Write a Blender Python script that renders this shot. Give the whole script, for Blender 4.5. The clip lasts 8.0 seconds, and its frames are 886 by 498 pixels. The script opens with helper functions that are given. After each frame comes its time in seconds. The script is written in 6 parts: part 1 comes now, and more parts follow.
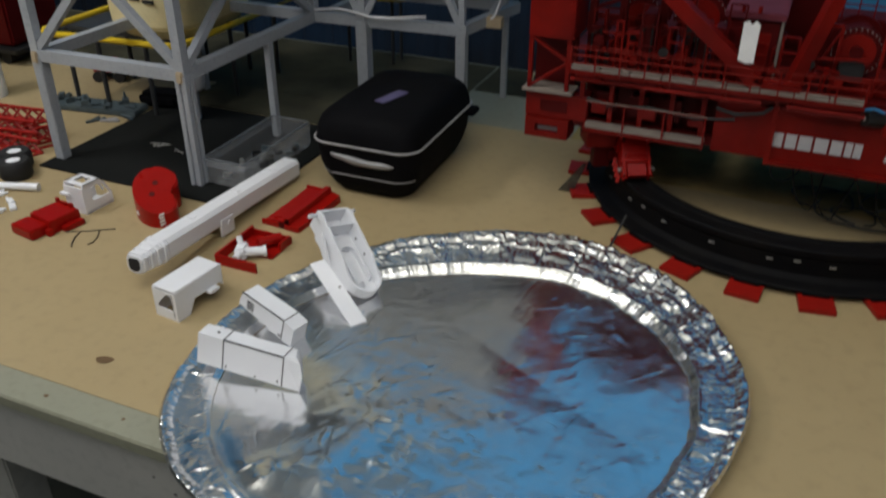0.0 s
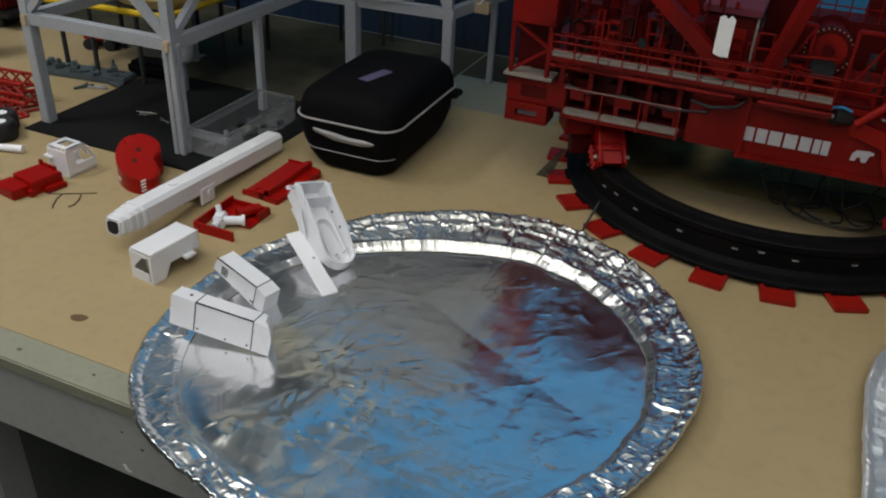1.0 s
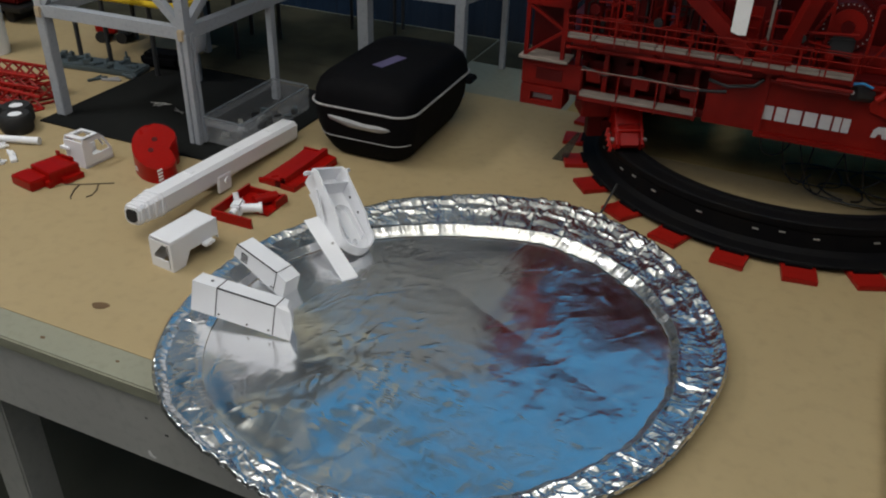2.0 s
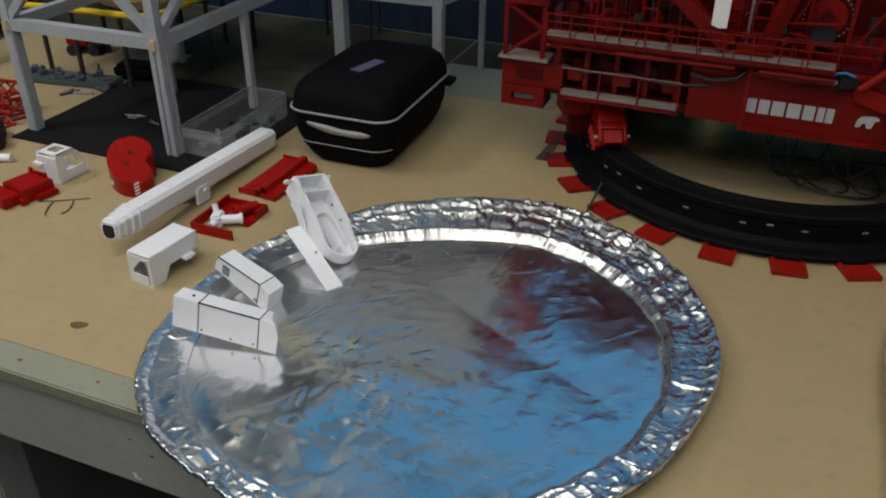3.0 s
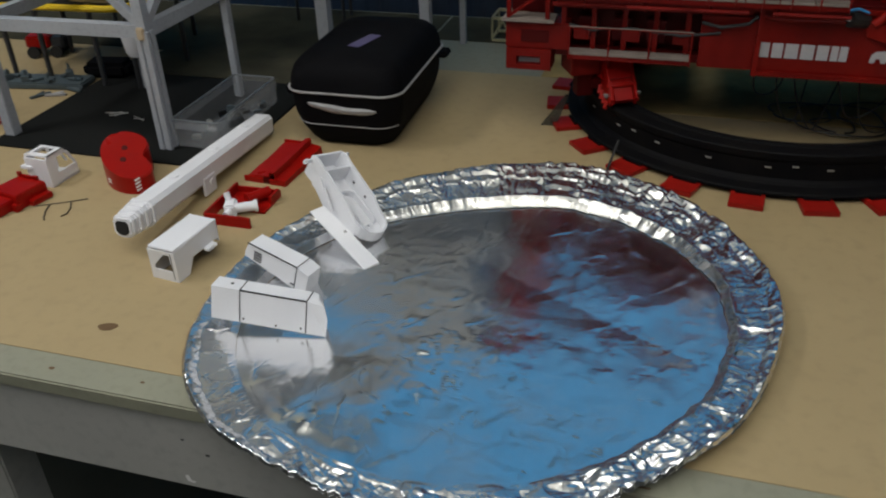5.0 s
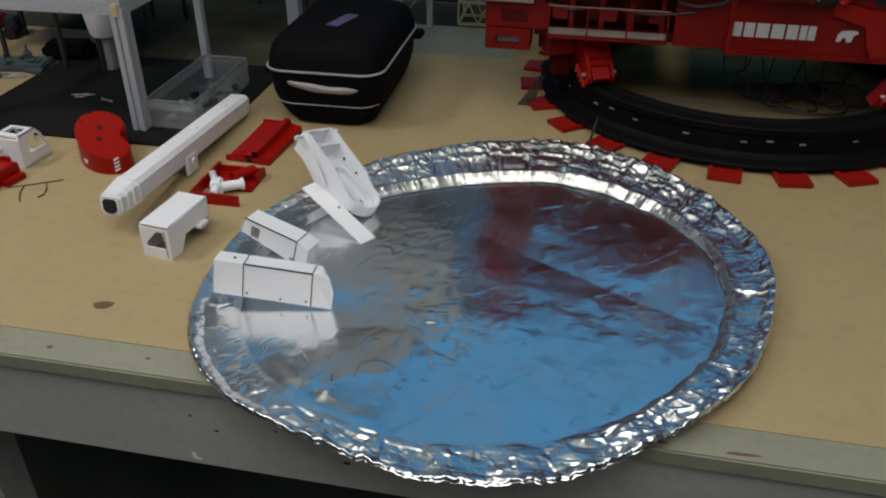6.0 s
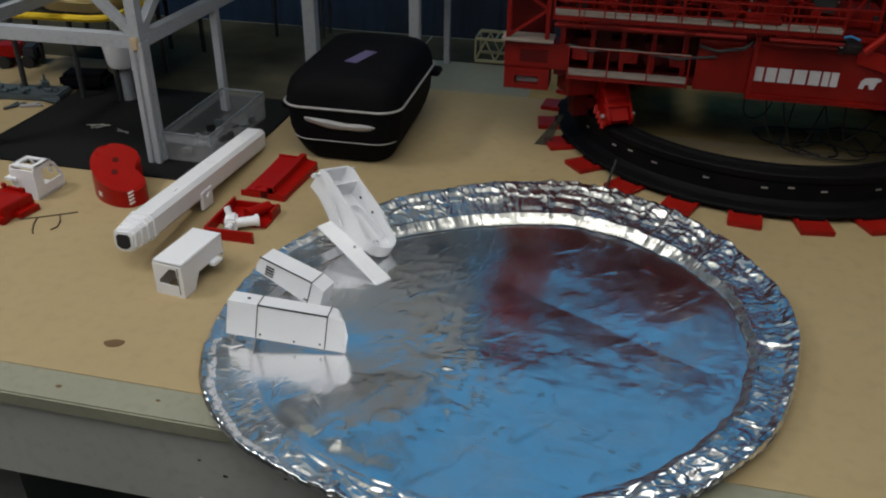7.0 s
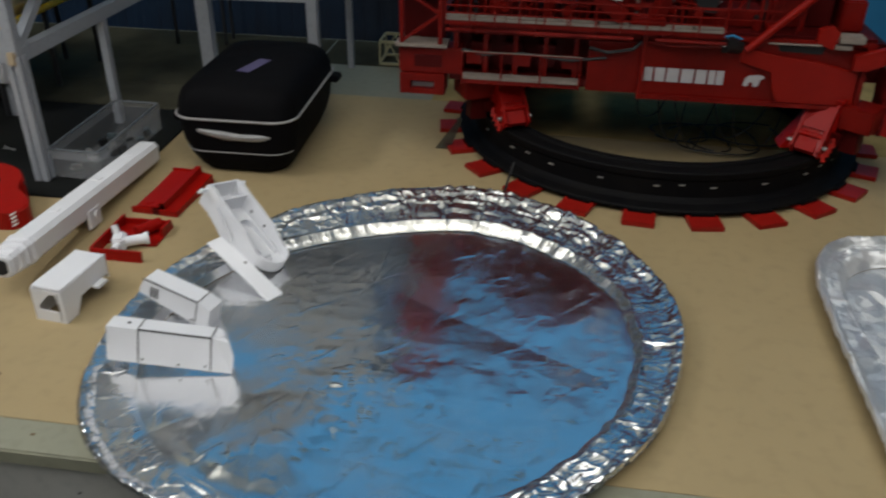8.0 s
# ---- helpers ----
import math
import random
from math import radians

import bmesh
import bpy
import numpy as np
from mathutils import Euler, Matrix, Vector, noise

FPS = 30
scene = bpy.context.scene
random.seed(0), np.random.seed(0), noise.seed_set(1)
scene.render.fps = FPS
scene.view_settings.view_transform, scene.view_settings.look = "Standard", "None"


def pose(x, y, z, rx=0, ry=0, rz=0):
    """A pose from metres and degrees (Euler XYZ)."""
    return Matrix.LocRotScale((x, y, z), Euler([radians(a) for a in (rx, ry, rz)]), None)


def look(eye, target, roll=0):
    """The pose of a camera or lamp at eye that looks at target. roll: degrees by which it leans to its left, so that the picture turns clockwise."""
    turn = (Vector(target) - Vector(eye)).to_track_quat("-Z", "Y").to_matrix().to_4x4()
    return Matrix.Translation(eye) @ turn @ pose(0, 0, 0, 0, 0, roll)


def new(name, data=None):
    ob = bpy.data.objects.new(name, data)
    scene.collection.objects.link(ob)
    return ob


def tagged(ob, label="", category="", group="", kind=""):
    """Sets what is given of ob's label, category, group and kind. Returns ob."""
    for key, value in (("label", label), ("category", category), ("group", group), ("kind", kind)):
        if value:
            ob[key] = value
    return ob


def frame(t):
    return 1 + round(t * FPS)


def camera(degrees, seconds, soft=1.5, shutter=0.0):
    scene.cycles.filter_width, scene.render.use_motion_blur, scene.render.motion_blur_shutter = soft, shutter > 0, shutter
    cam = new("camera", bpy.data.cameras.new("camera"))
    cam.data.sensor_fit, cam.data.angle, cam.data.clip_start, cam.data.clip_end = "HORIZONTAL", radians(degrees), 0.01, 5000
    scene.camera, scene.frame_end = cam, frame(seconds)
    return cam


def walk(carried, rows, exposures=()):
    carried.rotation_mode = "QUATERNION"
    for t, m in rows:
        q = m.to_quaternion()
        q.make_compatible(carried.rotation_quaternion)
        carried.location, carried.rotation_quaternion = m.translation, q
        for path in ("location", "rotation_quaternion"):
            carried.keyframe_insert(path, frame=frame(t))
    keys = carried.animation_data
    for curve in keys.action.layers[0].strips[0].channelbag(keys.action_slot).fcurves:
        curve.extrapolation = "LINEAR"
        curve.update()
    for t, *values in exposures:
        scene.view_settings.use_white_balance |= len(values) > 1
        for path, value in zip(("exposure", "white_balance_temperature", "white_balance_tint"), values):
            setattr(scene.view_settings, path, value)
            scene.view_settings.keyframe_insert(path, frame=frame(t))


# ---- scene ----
cam = camera(56.0, 8.0, 2.0, 0.4)
PATH = [
    (0, (0.06, 0.033, 0.695), (-0.613, 1.622, -0.316), 0.2),
    (0.1, (0.06, 0.033, 0.696), (-0.606, 1.641, -0.293), 1.1),
    (0.2, (0.061, 0.033, 0.695), (-0.56, 1.632, -0.338), 2.0),
    (0.5, (0.069, 0.021, 0.692), (-0.54, 1.62, -0.343), 2.9),
    (0.7, (0.08, 0.016, 0.688), (-0.563, 1.591, -0.366), 2.8),
    (1, (0.098, 0.013, 0.693), (-0.549, 1.599, -0.339), 3.1),
    (1.2, (0.098, 0.005, 0.686), (-0.556, 1.596, -0.338), 3.2),
    (1.5, (0.095, -0.001, 0.681), (-0.577, 1.566, -0.364), 2.3),
    (3, (0.076, 0.02, 0.67), (-0.552, 1.609, -0.37), 0.6),
    (3.5, (0.076, 0.025, 0.665), (-0.54, 1.614, -0.382), 0.5),
    (4, (0.073, 0.031, 0.669), (-0.562, 1.61, -0.382), 0.2),
    (4.2, (0.068, 0.035, 0.671), (-0.571, 1.611, -0.381), 0.1),
    (5.3, (-0.086, -0.029, 0.61), (-0.466, 1.633, -0.436), -1.4),
    (5.5, (-0.096, -0.038, 0.616), (-0.411, 1.655, -0.401), -0.4),
    (5.7, (-0.111, -0.048, 0.603), (-0.429, 1.622, -0.451), -0.3),
    (6, (-0.128, -0.053, 0.601), (-0.472, 1.606, -0.461), -0.0),
    (6.3, (-0.137, -0.048, 0.608), (-0.45, 1.639, -0.417), 1.2),
    (6.5, (-0.137, -0.04, 0.614), (-0.478, 1.642, -0.414), 0.9),
    (7, (-0.146, -0.032, 0.609), (-0.514, 1.658, -0.396), 0.9),
    (7.2, (-0.15, -0.027, 0.611), (-0.499, 1.654, -0.42), 1.2),
    (7.5, (-0.143, -0.02, 0.611), (-0.468, 1.67, -0.406), 1.3),
    (7.7, (-0.134, -0.019, 0.612), (-0.415, 1.681, -0.404), 1.5),
    (8, (-0.086, -0.005, 0.624), (-0.311, 1.705, -0.389), 1.0),
]
walk(cam, [(t, look(eye, target, roll)) for t, eye, target, roll in PATH])

# ---------------------------------------------------------------- light
world = bpy.data.worlds.new("hall_world")
scene.world = world
world.use_nodes = True
world.node_tree.nodes["Background"].inputs[0].default_value = (0.55, 0.6, 0.65, 1)
world.node_tree.nodes["Background"].inputs[1].default_value = 0.0


def unseen_lamp(x, y, z, sx, sy, watts, colour=(0.99, 0.985, 0.985)):
    data = bpy.data.lights.new("unseen_light", "AREA")
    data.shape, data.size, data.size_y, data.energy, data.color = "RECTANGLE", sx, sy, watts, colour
    ob = new("unseen_light", data)
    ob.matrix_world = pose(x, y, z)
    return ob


# out of view, set to match the shading; the last two are added front fill
LAMPS = [(-1.95, 0.4, 1.75, 15.5), (-1.05, 0.1, 1.75, 4.2), (-0.25, -0.1, 1.75, 5.6), (0.75, 0.0, 1.75, 7.0), (-2.4, 0.5, 2.1, 4), (-0.9, -1.3, 2.2, 9), (0.5, -1.6, 2.3, 9)]
for lx, ly, lz, watts in LAMPS:
    # unseen lamps: narrow at the left end for firmer shadows, the rest wide
    unseen_lamp(lx, ly, lz, 0.25 if lx < -1.5 else 0.85, 0.7 if lx < -1.5 else 1.4, watts * 1.05)
# added uplights, unseen, that shine up to brighten the ceiling mirrored in the foil
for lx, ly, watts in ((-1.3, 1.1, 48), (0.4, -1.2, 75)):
    strip = unseen_lamp(lx, ly, 4.4, 0.3, 2.4, watts)
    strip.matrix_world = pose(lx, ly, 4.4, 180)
# added strip, unseen, that washes the upper part of the back wall
wash = unseen_lamp(-0.5, 1.7, 5.0, 8.0, 0.25, 66)
wash.matrix_world = look((-0.5, 1.7, 5.0), (-0.5, 4.2, 3.2))
wash.data.spread = radians(100)


# ---------------------------------------------------------------- materials
def material(name, colour, rough=0.5, metal=0.0, second=None, scale=8.0, amount=0.5, bump=0.0, bump_scale=120.0, speck=0.0, spread=0.0, spec=0.5):
    """Principled surface: two colours mixed by coarse and fine noise, uneven gloss and a fine relief."""
    m = bpy.data.materials.new(name)
    m.use_nodes = True
    nt = m.node_tree
    b = nt.nodes["Principled BSDF"]
    b.inputs["Roughness"].default_value, b.inputs["Metallic"].default_value = rough, metal
    b.inputs["Specular IOR Level"].default_value = spec
    tc = nt.nodes.new("ShaderNodeTexCoord")
    second = second or tuple(c * 0.75 for c in colour)

    def fac(sc, detail, lo, hi):
        n = nt.nodes.new("ShaderNodeTexNoise")
        n.inputs["Scale"].default_value, n.inputs["Detail"].default_value = sc, detail
        nt.links.new(tc.outputs["Object"], n.inputs["Vector"])
        r = nt.nodes.new("ShaderNodeMapRange")
        r.inputs[1].default_value, r.inputs[2].default_value = lo, hi
        nt.links.new(n.outputs[0], r.inputs[0])
        return n, r

    def mix(f, a, c, k):
        x = nt.nodes.new("ShaderNodeMix")
        x.data_type = "RGBA"
        mul = nt.nodes.new("ShaderNodeMath")
        mul.operation = "MULTIPLY"
        mul.inputs[1].default_value = k
        nt.links.new(f, mul.inputs[0])
        nt.links.new(mul.outputs[0], x.inputs[0])
        for sock, v in ((6, a), (7, c)):
            if isinstance(v, tuple):
                x.inputs[sock].default_value = (*v, 1)
            else:
                nt.links.new(v, x.inputs[sock])
        return x.outputs[2]

    n1, r1 = fac(scale, 4, 0.35, 0.68)
    col = mix(r1.outputs[0], colour, second, amount)
    n2, r2 = fac(scale * 14, 3, 0.5, 0.75)
    col = mix(r2.outputs[0], col, tuple(c * 0.6 for c in colour), 0.25 + speck)
    if spread:
        info = nt.nodes.new("ShaderNodeObjectInfo")
        col = mix(info.outputs["Random"], col, tuple(c * 0.55 for c in colour), spread)
    nt.links.new(col, b.inputs["Base Color"])
    rr = nt.nodes.new("ShaderNodeMapRange")
    rr.inputs[3].default_value, rr.inputs[4].default_value = max(0.02, rough - 0.1), min(1, rough + 0.1)
    nt.links.new(n1.outputs[0], rr.inputs[0])
    nt.links.new(rr.outputs[0], b.inputs["Roughness"])
    if bump:
        n3, _ = fac(bump_scale, 5, 0, 1)
        bp = nt.nodes.new("ShaderNodeBump")
        bp.inputs["Strength"].default_value, bp.inputs["Distance"].default_value = bump, 0.002
        nt.links.new(n3.outputs[0], bp.inputs["Height"])
        nt.links.new(bp.outputs[0], b.inputs["Normal"])
    return m


TAN = material("tan_board", (0.380, 0.291, 0.151), 0.62, second=(0.325, 0.246, 0.125), scale=3.5, amount=0.6, bump=0.15, bump_scale=160)
GREYGREEN = material("grey_green_paint", (0.258, 0.258, 0.190), 0.6, second=(0.21, 0.213, 0.162), scale=6, bump=0.1, speck=0.1)
SKIRT = material("grey_skirt_paint", (0.40, 0.40, 0.375), 0.6, second=(0.33, 0.33, 0.31), scale=4, bump=0.12, speck=0.1)
CONCRETE = material("concrete_floor", (0.095, 0.10, 0.078), 0.85, second=(0.04, 0.043, 0.034), scale=1.3, amount=0.9, bump=0.1, bump_scale=40)
BLUE = material("blue_wall_paint", (0.022, 0.208, 0.435), 0.7, second=(0.018, 0.185, 0.385), scale=0.6)
# dimness of the blue wall's foot, uneven too, put into the colour
NAVY = material("dim_wall_navy", (0.002, 0.021, 0.058), 0.9, second=(0.001, 0.0035, 0.009), scale=1.3, amount=0.95, bump=0.2)
GREYWALL = material("grey_wall", (0.24, 0.245, 0.23), 0.7, second=(0.19, 0.195, 0.185), scale=0.8)
CEIL = material("ceiling_panels", (0.66, 0.64, 0.55), 0.8, second=(0.45, 0.43, 0.37), scale=0.5)
CREAMWALL = material("unseen_cream_panel", (0.42, 0.38, 0.25), 0.8, second=(0.34, 0.30, 0.20), scale=0.7)
# shade on the back of the tabletop, put into the colour of added sheets
SHADED_TOP = material("shaded_tabletop_grey", (0.068, 0.063, 0.040), 0.9, second=(0.028, 0.027, 0.018), scale=7, amount=0.9, bump=0.15, spec=0.12)
# the tan board's tone in the crane's shade, painted as mottled olive
OLIVE = material("shaded_board_olive", (0.42, 0.31, 0.13), 0.85, second=(0.24, 0.185, 0.08), scale=13, amount=0.9, bump=0.15, spec=0.1)
WHITE = material("white_model_plastic", (0.80, 0.81, 0.84), 0.42, second=(0.73, 0.74, 0.77), scale=18, amount=0.4, bump=0.03, bump_scale=300, speck=-0.2)
LINE = material("black_panel_line", (0.02, 0.02, 0.022), 0.6)
DARKHOLE = material("dark_hole", (0.012, 0.012, 0.013), 0.8)
RED = material("red_model_paint", (0.185, 0.0055, 0.003), 0.46, second=(0.09, 0.003, 0.002), scale=14, amount=0.8, spec=0.14, bump=0.05, bump_scale=250, spread=0.15)
TRUSS = material("pale_cream_truss_paint", (0.34, 0.32, 0.19), 0.6, second=(0.24, 0.23, 0.14), scale=30)
LETTER = material("worn_white_lettering", (0.46, 0.45, 0.46), 0.5, second=(0.36, 0.35, 0.36), scale=120)
REDPLATE = material("smooth_red_panel_paint", (0.25, 0.006, 0.0025), 0.42, second=(0.19, 0.005, 0.002), scale=9, amount=0.5, spec=0.15, bump=0.03, bump_scale=250)
ROOFRED = material("purple_red_roof_paint", (0.13, 0.022, 0.034), 0.55, second=(0.10, 0.016, 0.026), scale=16, spec=0.3, bump=0.04)
REDPART = material("bright_red_plastic", (0.30, 0.005, 0.003), 0.30, spec=0.2, second=(0.24, 0.004, 0.002), scale=14, amount=0.4, bump=0.04, bump_scale=250)
PADRED = material("worn_red_pad_paint", (0.33, 0.010, 0.006), 0.4, second=(0.22, 0.008, 0.005), scale=20, spec=0.25, bump=0.08, spread=0.35)
# dark red things, and the crane's inner parts with shade in their colour
REDDARK = material("dark_and_shaded_red_paint", (0.075, 0.003, 0.003), 0.5, second=(0.04, 0.002, 0.002), scale=20, spec=0.12, spread=0.3)
DECK = material("grey_deck_tread", (0.24, 0.20, 0.17), 0.7, scale=60, bump=0.4, bump_scale=500, spread=0.35)
BLACK = material("black_track_steel", (0.005, 0.005, 0.006), 0.55, second=(0.010, 0.009, 0.008), scale=25, bump=0.15, spec=0.06)
BOLT = material("bright_bolt_steel", (0.42, 0.42, 0.40), 0.4, 0.5)
CASEBLACK = material("black_case_nylon", (0.003, 0.003, 0.004), 0.75, second=(0.006, 0.006, 0.007), scale=30, bump=0.3, bump_scale=700, spec=0.08)
PIPING = material("grey_piping", (0.34, 0.335, 0.335), 0.6, scale=40)
MESHGREY = material("grey_paper", (0.38, 0.38, 0.38), 0.7, second=(0.24, 0.24, 0.24), scale=25)
PURPLE = material("violet_label", (0.085, 0.072, 0.16), 0.5, second=(0.14, 0.125, 0.24), scale=40)
STEELGREY = material("light_grey_frame_paint", (0.36, 0.385, 0.42), 0.5, second=(0.29, 0.31, 0.335), scale=10, speck=0.15, bump=0.08)
WOODCAP = material("raw_wood_cap", (0.48, 0.38, 0.25), 0.7, scale=30)
MODULE = material("warm_grey_module_paint", (0.33, 0.33, 0.30), 0.55, second=(0.17, 0.17, 0.15), scale=7, amount=0.9, speck=0.2)
MAT_DARK = material("dark_rubber_mat", (0.0075, 0.0082, 0.0080), 0.9, second=(0.014, 0.015, 0.014), scale=5, bump=0.3, bump_scale=350, spec=0.12)
YELLOW = material("yellow_rail_paint", (0.72, 0.50, 0.01), 0.45, scale=12)
CREAM = material("cream_tank_paint", (0.82, 0.72, 0.42), 0.5, second=(0.76, 0.65, 0.36), scale=9)
DARKLEG = material("dark_leg_paint", (0.03, 0.032, 0.035), 0.5)
TEAL = material("teal_grey_plastic", (0.075, 0.10, 0.11), 0.5, second=(0.05, 0.07, 0.08), scale=30, spread=0.4)
RUBBER = material("tyre_rubber", (0.012, 0.012, 0.012), 0.7, bump=0.3, bump_scale=400)
KNOTM = material("knot_wood", (0.13, 0.075, 0.03), 0.7, scale=60)
CABLE = material("black_cable", (0.008, 0.008, 0.008), 0.5)
WIRE = material("dark_wire", (0.09, 0.07, 0.045), 0.6)
PAPER = material("white_paper_tag", (0.78, 0.78, 0.77), 0.7, scale=25, amount=0.3)


def foil_material(name, tint, facets, lines, rough):
    """Metal foil: small flat facets, each tilted its own way, with thin crease lines between them."""
    m = bpy.data.materials.new(name)
    m.use_nodes = True
    nt = m.node_tree
    link = nt.links.new
    b = nt.nodes["Principled BSDF"]
    b.inputs["Base Color"].default_value = (*tint, 1)
    b.inputs["Metallic"].default_value = 1.0
    tc = nt.nodes.new("ShaderNodeTexCoord")
    n = nt.nodes.new("ShaderNodeTexNoise")
    n.inputs["Scale"].default_value, n.inputs["Detail"].default_value = 14, 4
    link(tc.outputs["Object"], n.inputs["Vector"])
    r = nt.nodes.new("ShaderNodeMapRange")
    r.inputs[1].default_value, r.inputs[2].default_value = 0.3, 0.7
    r.inputs[3].default_value, r.inputs[4].default_value = rough, rough + 0.10
    link(n.outputs[0], r.inputs[0])
    link(r.outputs[0], b.inputs["Roughness"])
    # bend the grid of facets so that no cell looks regular
    wide = nt.nodes.new("ShaderNodeVectorMath")
    wide.operation = "MULTIPLY_ADD"
    link(n.outputs[1], wide.inputs[0])
    wide.inputs[1].default_value = (0.05, 0.05, 0.05)
    link(tc.outputs["Object"], wide.inputs[2])
    bp = nt.nodes.new("ShaderNodeBump")
    bp.inputs["Distance"].default_value = 0.001
    height = None
    tilt = None
    mask = nt.nodes.new("ShaderNodeMapRange")
    mask.inputs[1].default_value, mask.inputs[2].default_value = 0.42, 0.62
    mask.inputs[3].default_value = lines[2]
    nm = nt.nodes.new("ShaderNodeTexNoise")
    nm.inputs["Scale"].default_value = 5
    link(tc.outputs["Object"], nm.inputs["Vector"])
    link(nm.outputs[0], mask.inputs[0])
    for sc, k in facets:
        v = nt.nodes.new("ShaderNodeTexVoronoi")
        v.inputs["Scale"].default_value = sc
        link(wide.outputs[0], v.inputs["Vector"])
        half = nt.nodes.new("ShaderNodeVectorMath")
        half.operation = "SUBTRACT"
        link(v.outputs["Color"], half.inputs[0])
        half.inputs[1].default_value = (0.5, 0.5, 0.5)
        sz = nt.nodes.new("ShaderNodeVectorMath")
        sz.operation = "SCALE"
        link(half.outputs[0], sz.inputs[0])
        sk = nt.nodes.new("ShaderNodeMath")
        sk.operation = "MULTIPLY"
        sk.inputs[1].default_value = k
        link(mask.outputs[0], sk.inputs[0])
        link(sk.outputs[0], sz.inputs["Scale"])
        if tilt is None:
            tilt = sz
        else:
            add = nt.nodes.new("ShaderNodeVectorMath")
            add.operation = "ADD"
            link(tilt.outputs[0], add.inputs[0])
            link(sz.outputs[0], add.inputs[1])
            tilt = add
    ve = nt.nodes.new("ShaderNodeTexVoronoi")
    ve.feature = "DISTANCE_TO_EDGE"
    ve.inputs["Scale"].default_value = facets[0][0]
    link(wide.outputs[0], ve.inputs["Vector"])
    er = nt.nodes.new("ShaderNodeMapRange")
    er.inputs[1].default_value, er.inputs[2].default_value = 0.0, lines[0]
    er.inputs[3].default_value, er.inputs[4].default_value = 1.0, 0.0
    link(ve.outputs["Distance"], er.inputs[0])
    link(er.outputs[0], bp.inputs["Height"])
    bp.inputs["Strength"].default_value = lines[1]
    total = nt.nodes.new("ShaderNodeVectorMath")
    total.operation = "ADD"
    link(bp.outputs[0], total.inputs[0])
    link(tilt.outputs[0], total.inputs[1])
    unit = nt.nodes.new("ShaderNodeVectorMath")
    unit.operation = "NORMALIZE"
    link(total.outputs[0], unit.inputs[0])
    link(unit.outputs[0], b.inputs["Normal"])
    return m


FOIL = foil_material("aluminium_foil", (0.90, 0.91, 0.92), ((48, 0.022), (130, 0.036)), (0.02, 0.0, 0.3), 0.15)
FOIL_RIM = foil_material("crumpled_foil", (0.91, 0.915, 0.92), ((70, 0.05), (190, 0.06)), (0.06, 0.0, 0.5), 0.19)

FOIL_DULL = foil_material("dull_crumpled_foil", (0.90, 0.905, 0.91), ((28, 0.55), (80, 0.45)), (0.06, 0.2, 0.9), 0.52)


def clear_plastic(name, colour, alpha):
    m = bpy.data.materials.new(name)
    m.use_nodes = True
    b = m.node_tree.nodes["Principled BSDF"]
    b.inputs["Base Color"].default_value = (*colour, 1)
    b.inputs["Roughness"].default_value = 0.2
    b.inputs["Alpha"].default_value = alpha
    b.inputs["IOR"].default_value = 1.49
    return m


CLEAR = clear_plastic("clear_plastic", (0.6, 0.62, 0.64), 0.10)
SMOKY = clear_plastic("smoky_plastic", (0.035, 0.038, 0.035), 0.6)
FROST = clear_plastic("frosted_plastic", (0.48, 0.51, 0.55), 0.24)
CLEAR_RIM = material("frosted_plastic_rim", (0.15, 0.165, 0.18), 0.3)


# ---------------------------------------------------------------- mesh helpers
def finish(name, bm, mat, smooth=False):
    if smooth != "kept":
        bmesh.ops.recalc_face_normals(bm, faces=bm.faces)
    me = bpy.data.meshes.new(name)
    bm.to_mesh(me)
    bm.free()
    me.materials.append(mat)
    if smooth is True:
        for p in me.polygons:
            p.use_smooth = True
        me.set_sharp_from_angle(angle=radians(38))
    return me


def part(name, bm, mat, parent, label="", smooth=False):
    ob = new(name, finish(name, bm, mat, smooth))
    ob.parent = parent
    if label:
        ob["label"] = label
    return ob


def shared(name, me, parent, m):
    ob = new(name, me)
    ob.parent = parent
    ob.matrix_basis = m
    return ob


def thing(name, m, label, category, group="", kind=""):
    ob = new(name)
    ob.empty_display_size = 0.02
    ob.matrix_world = m
    return tagged(ob, label, category, group, kind)


def solo(name, bm, mat, m, label, category, group="", kind="", smooth=False):
    ob = new(name, finish(name, bm, mat, smooth))
    ob.matrix_world = m
    return tagged(ob, label, category, group, kind)


def box(bm, x0, y0, z0, x1, y1, z1, m=None, bevel=0.0):
    m = m or Matrix()
    own = bmesh.new()
    bmesh.ops.create_cube(own, size=1.0)
    for v in own.verts:
        v.co = Vector(((x0 + x1) / 2 + v.co.x * (x1 - x0), (y0 + y1) / 2 + v.co.y * (y1 - y0), (z0 + z1) / 2 + v.co.z * (z1 - z0)))
    if bevel:
        bmesh.ops.bevel(own, geom=own.edges[:], offset=bevel, segments=2, affect="EDGES", clamp_overlap=True)
    merge(bm, own, m)
    return bm


def merge(bm, own, m=None):
    m = m or Matrix()
    idx = {v: bm.verts.new(m @ v.co) for v in own.verts}
    for f in own.faces:
        bm.faces.new([idx[v] for v in f.verts])
    own.free()
    return bm


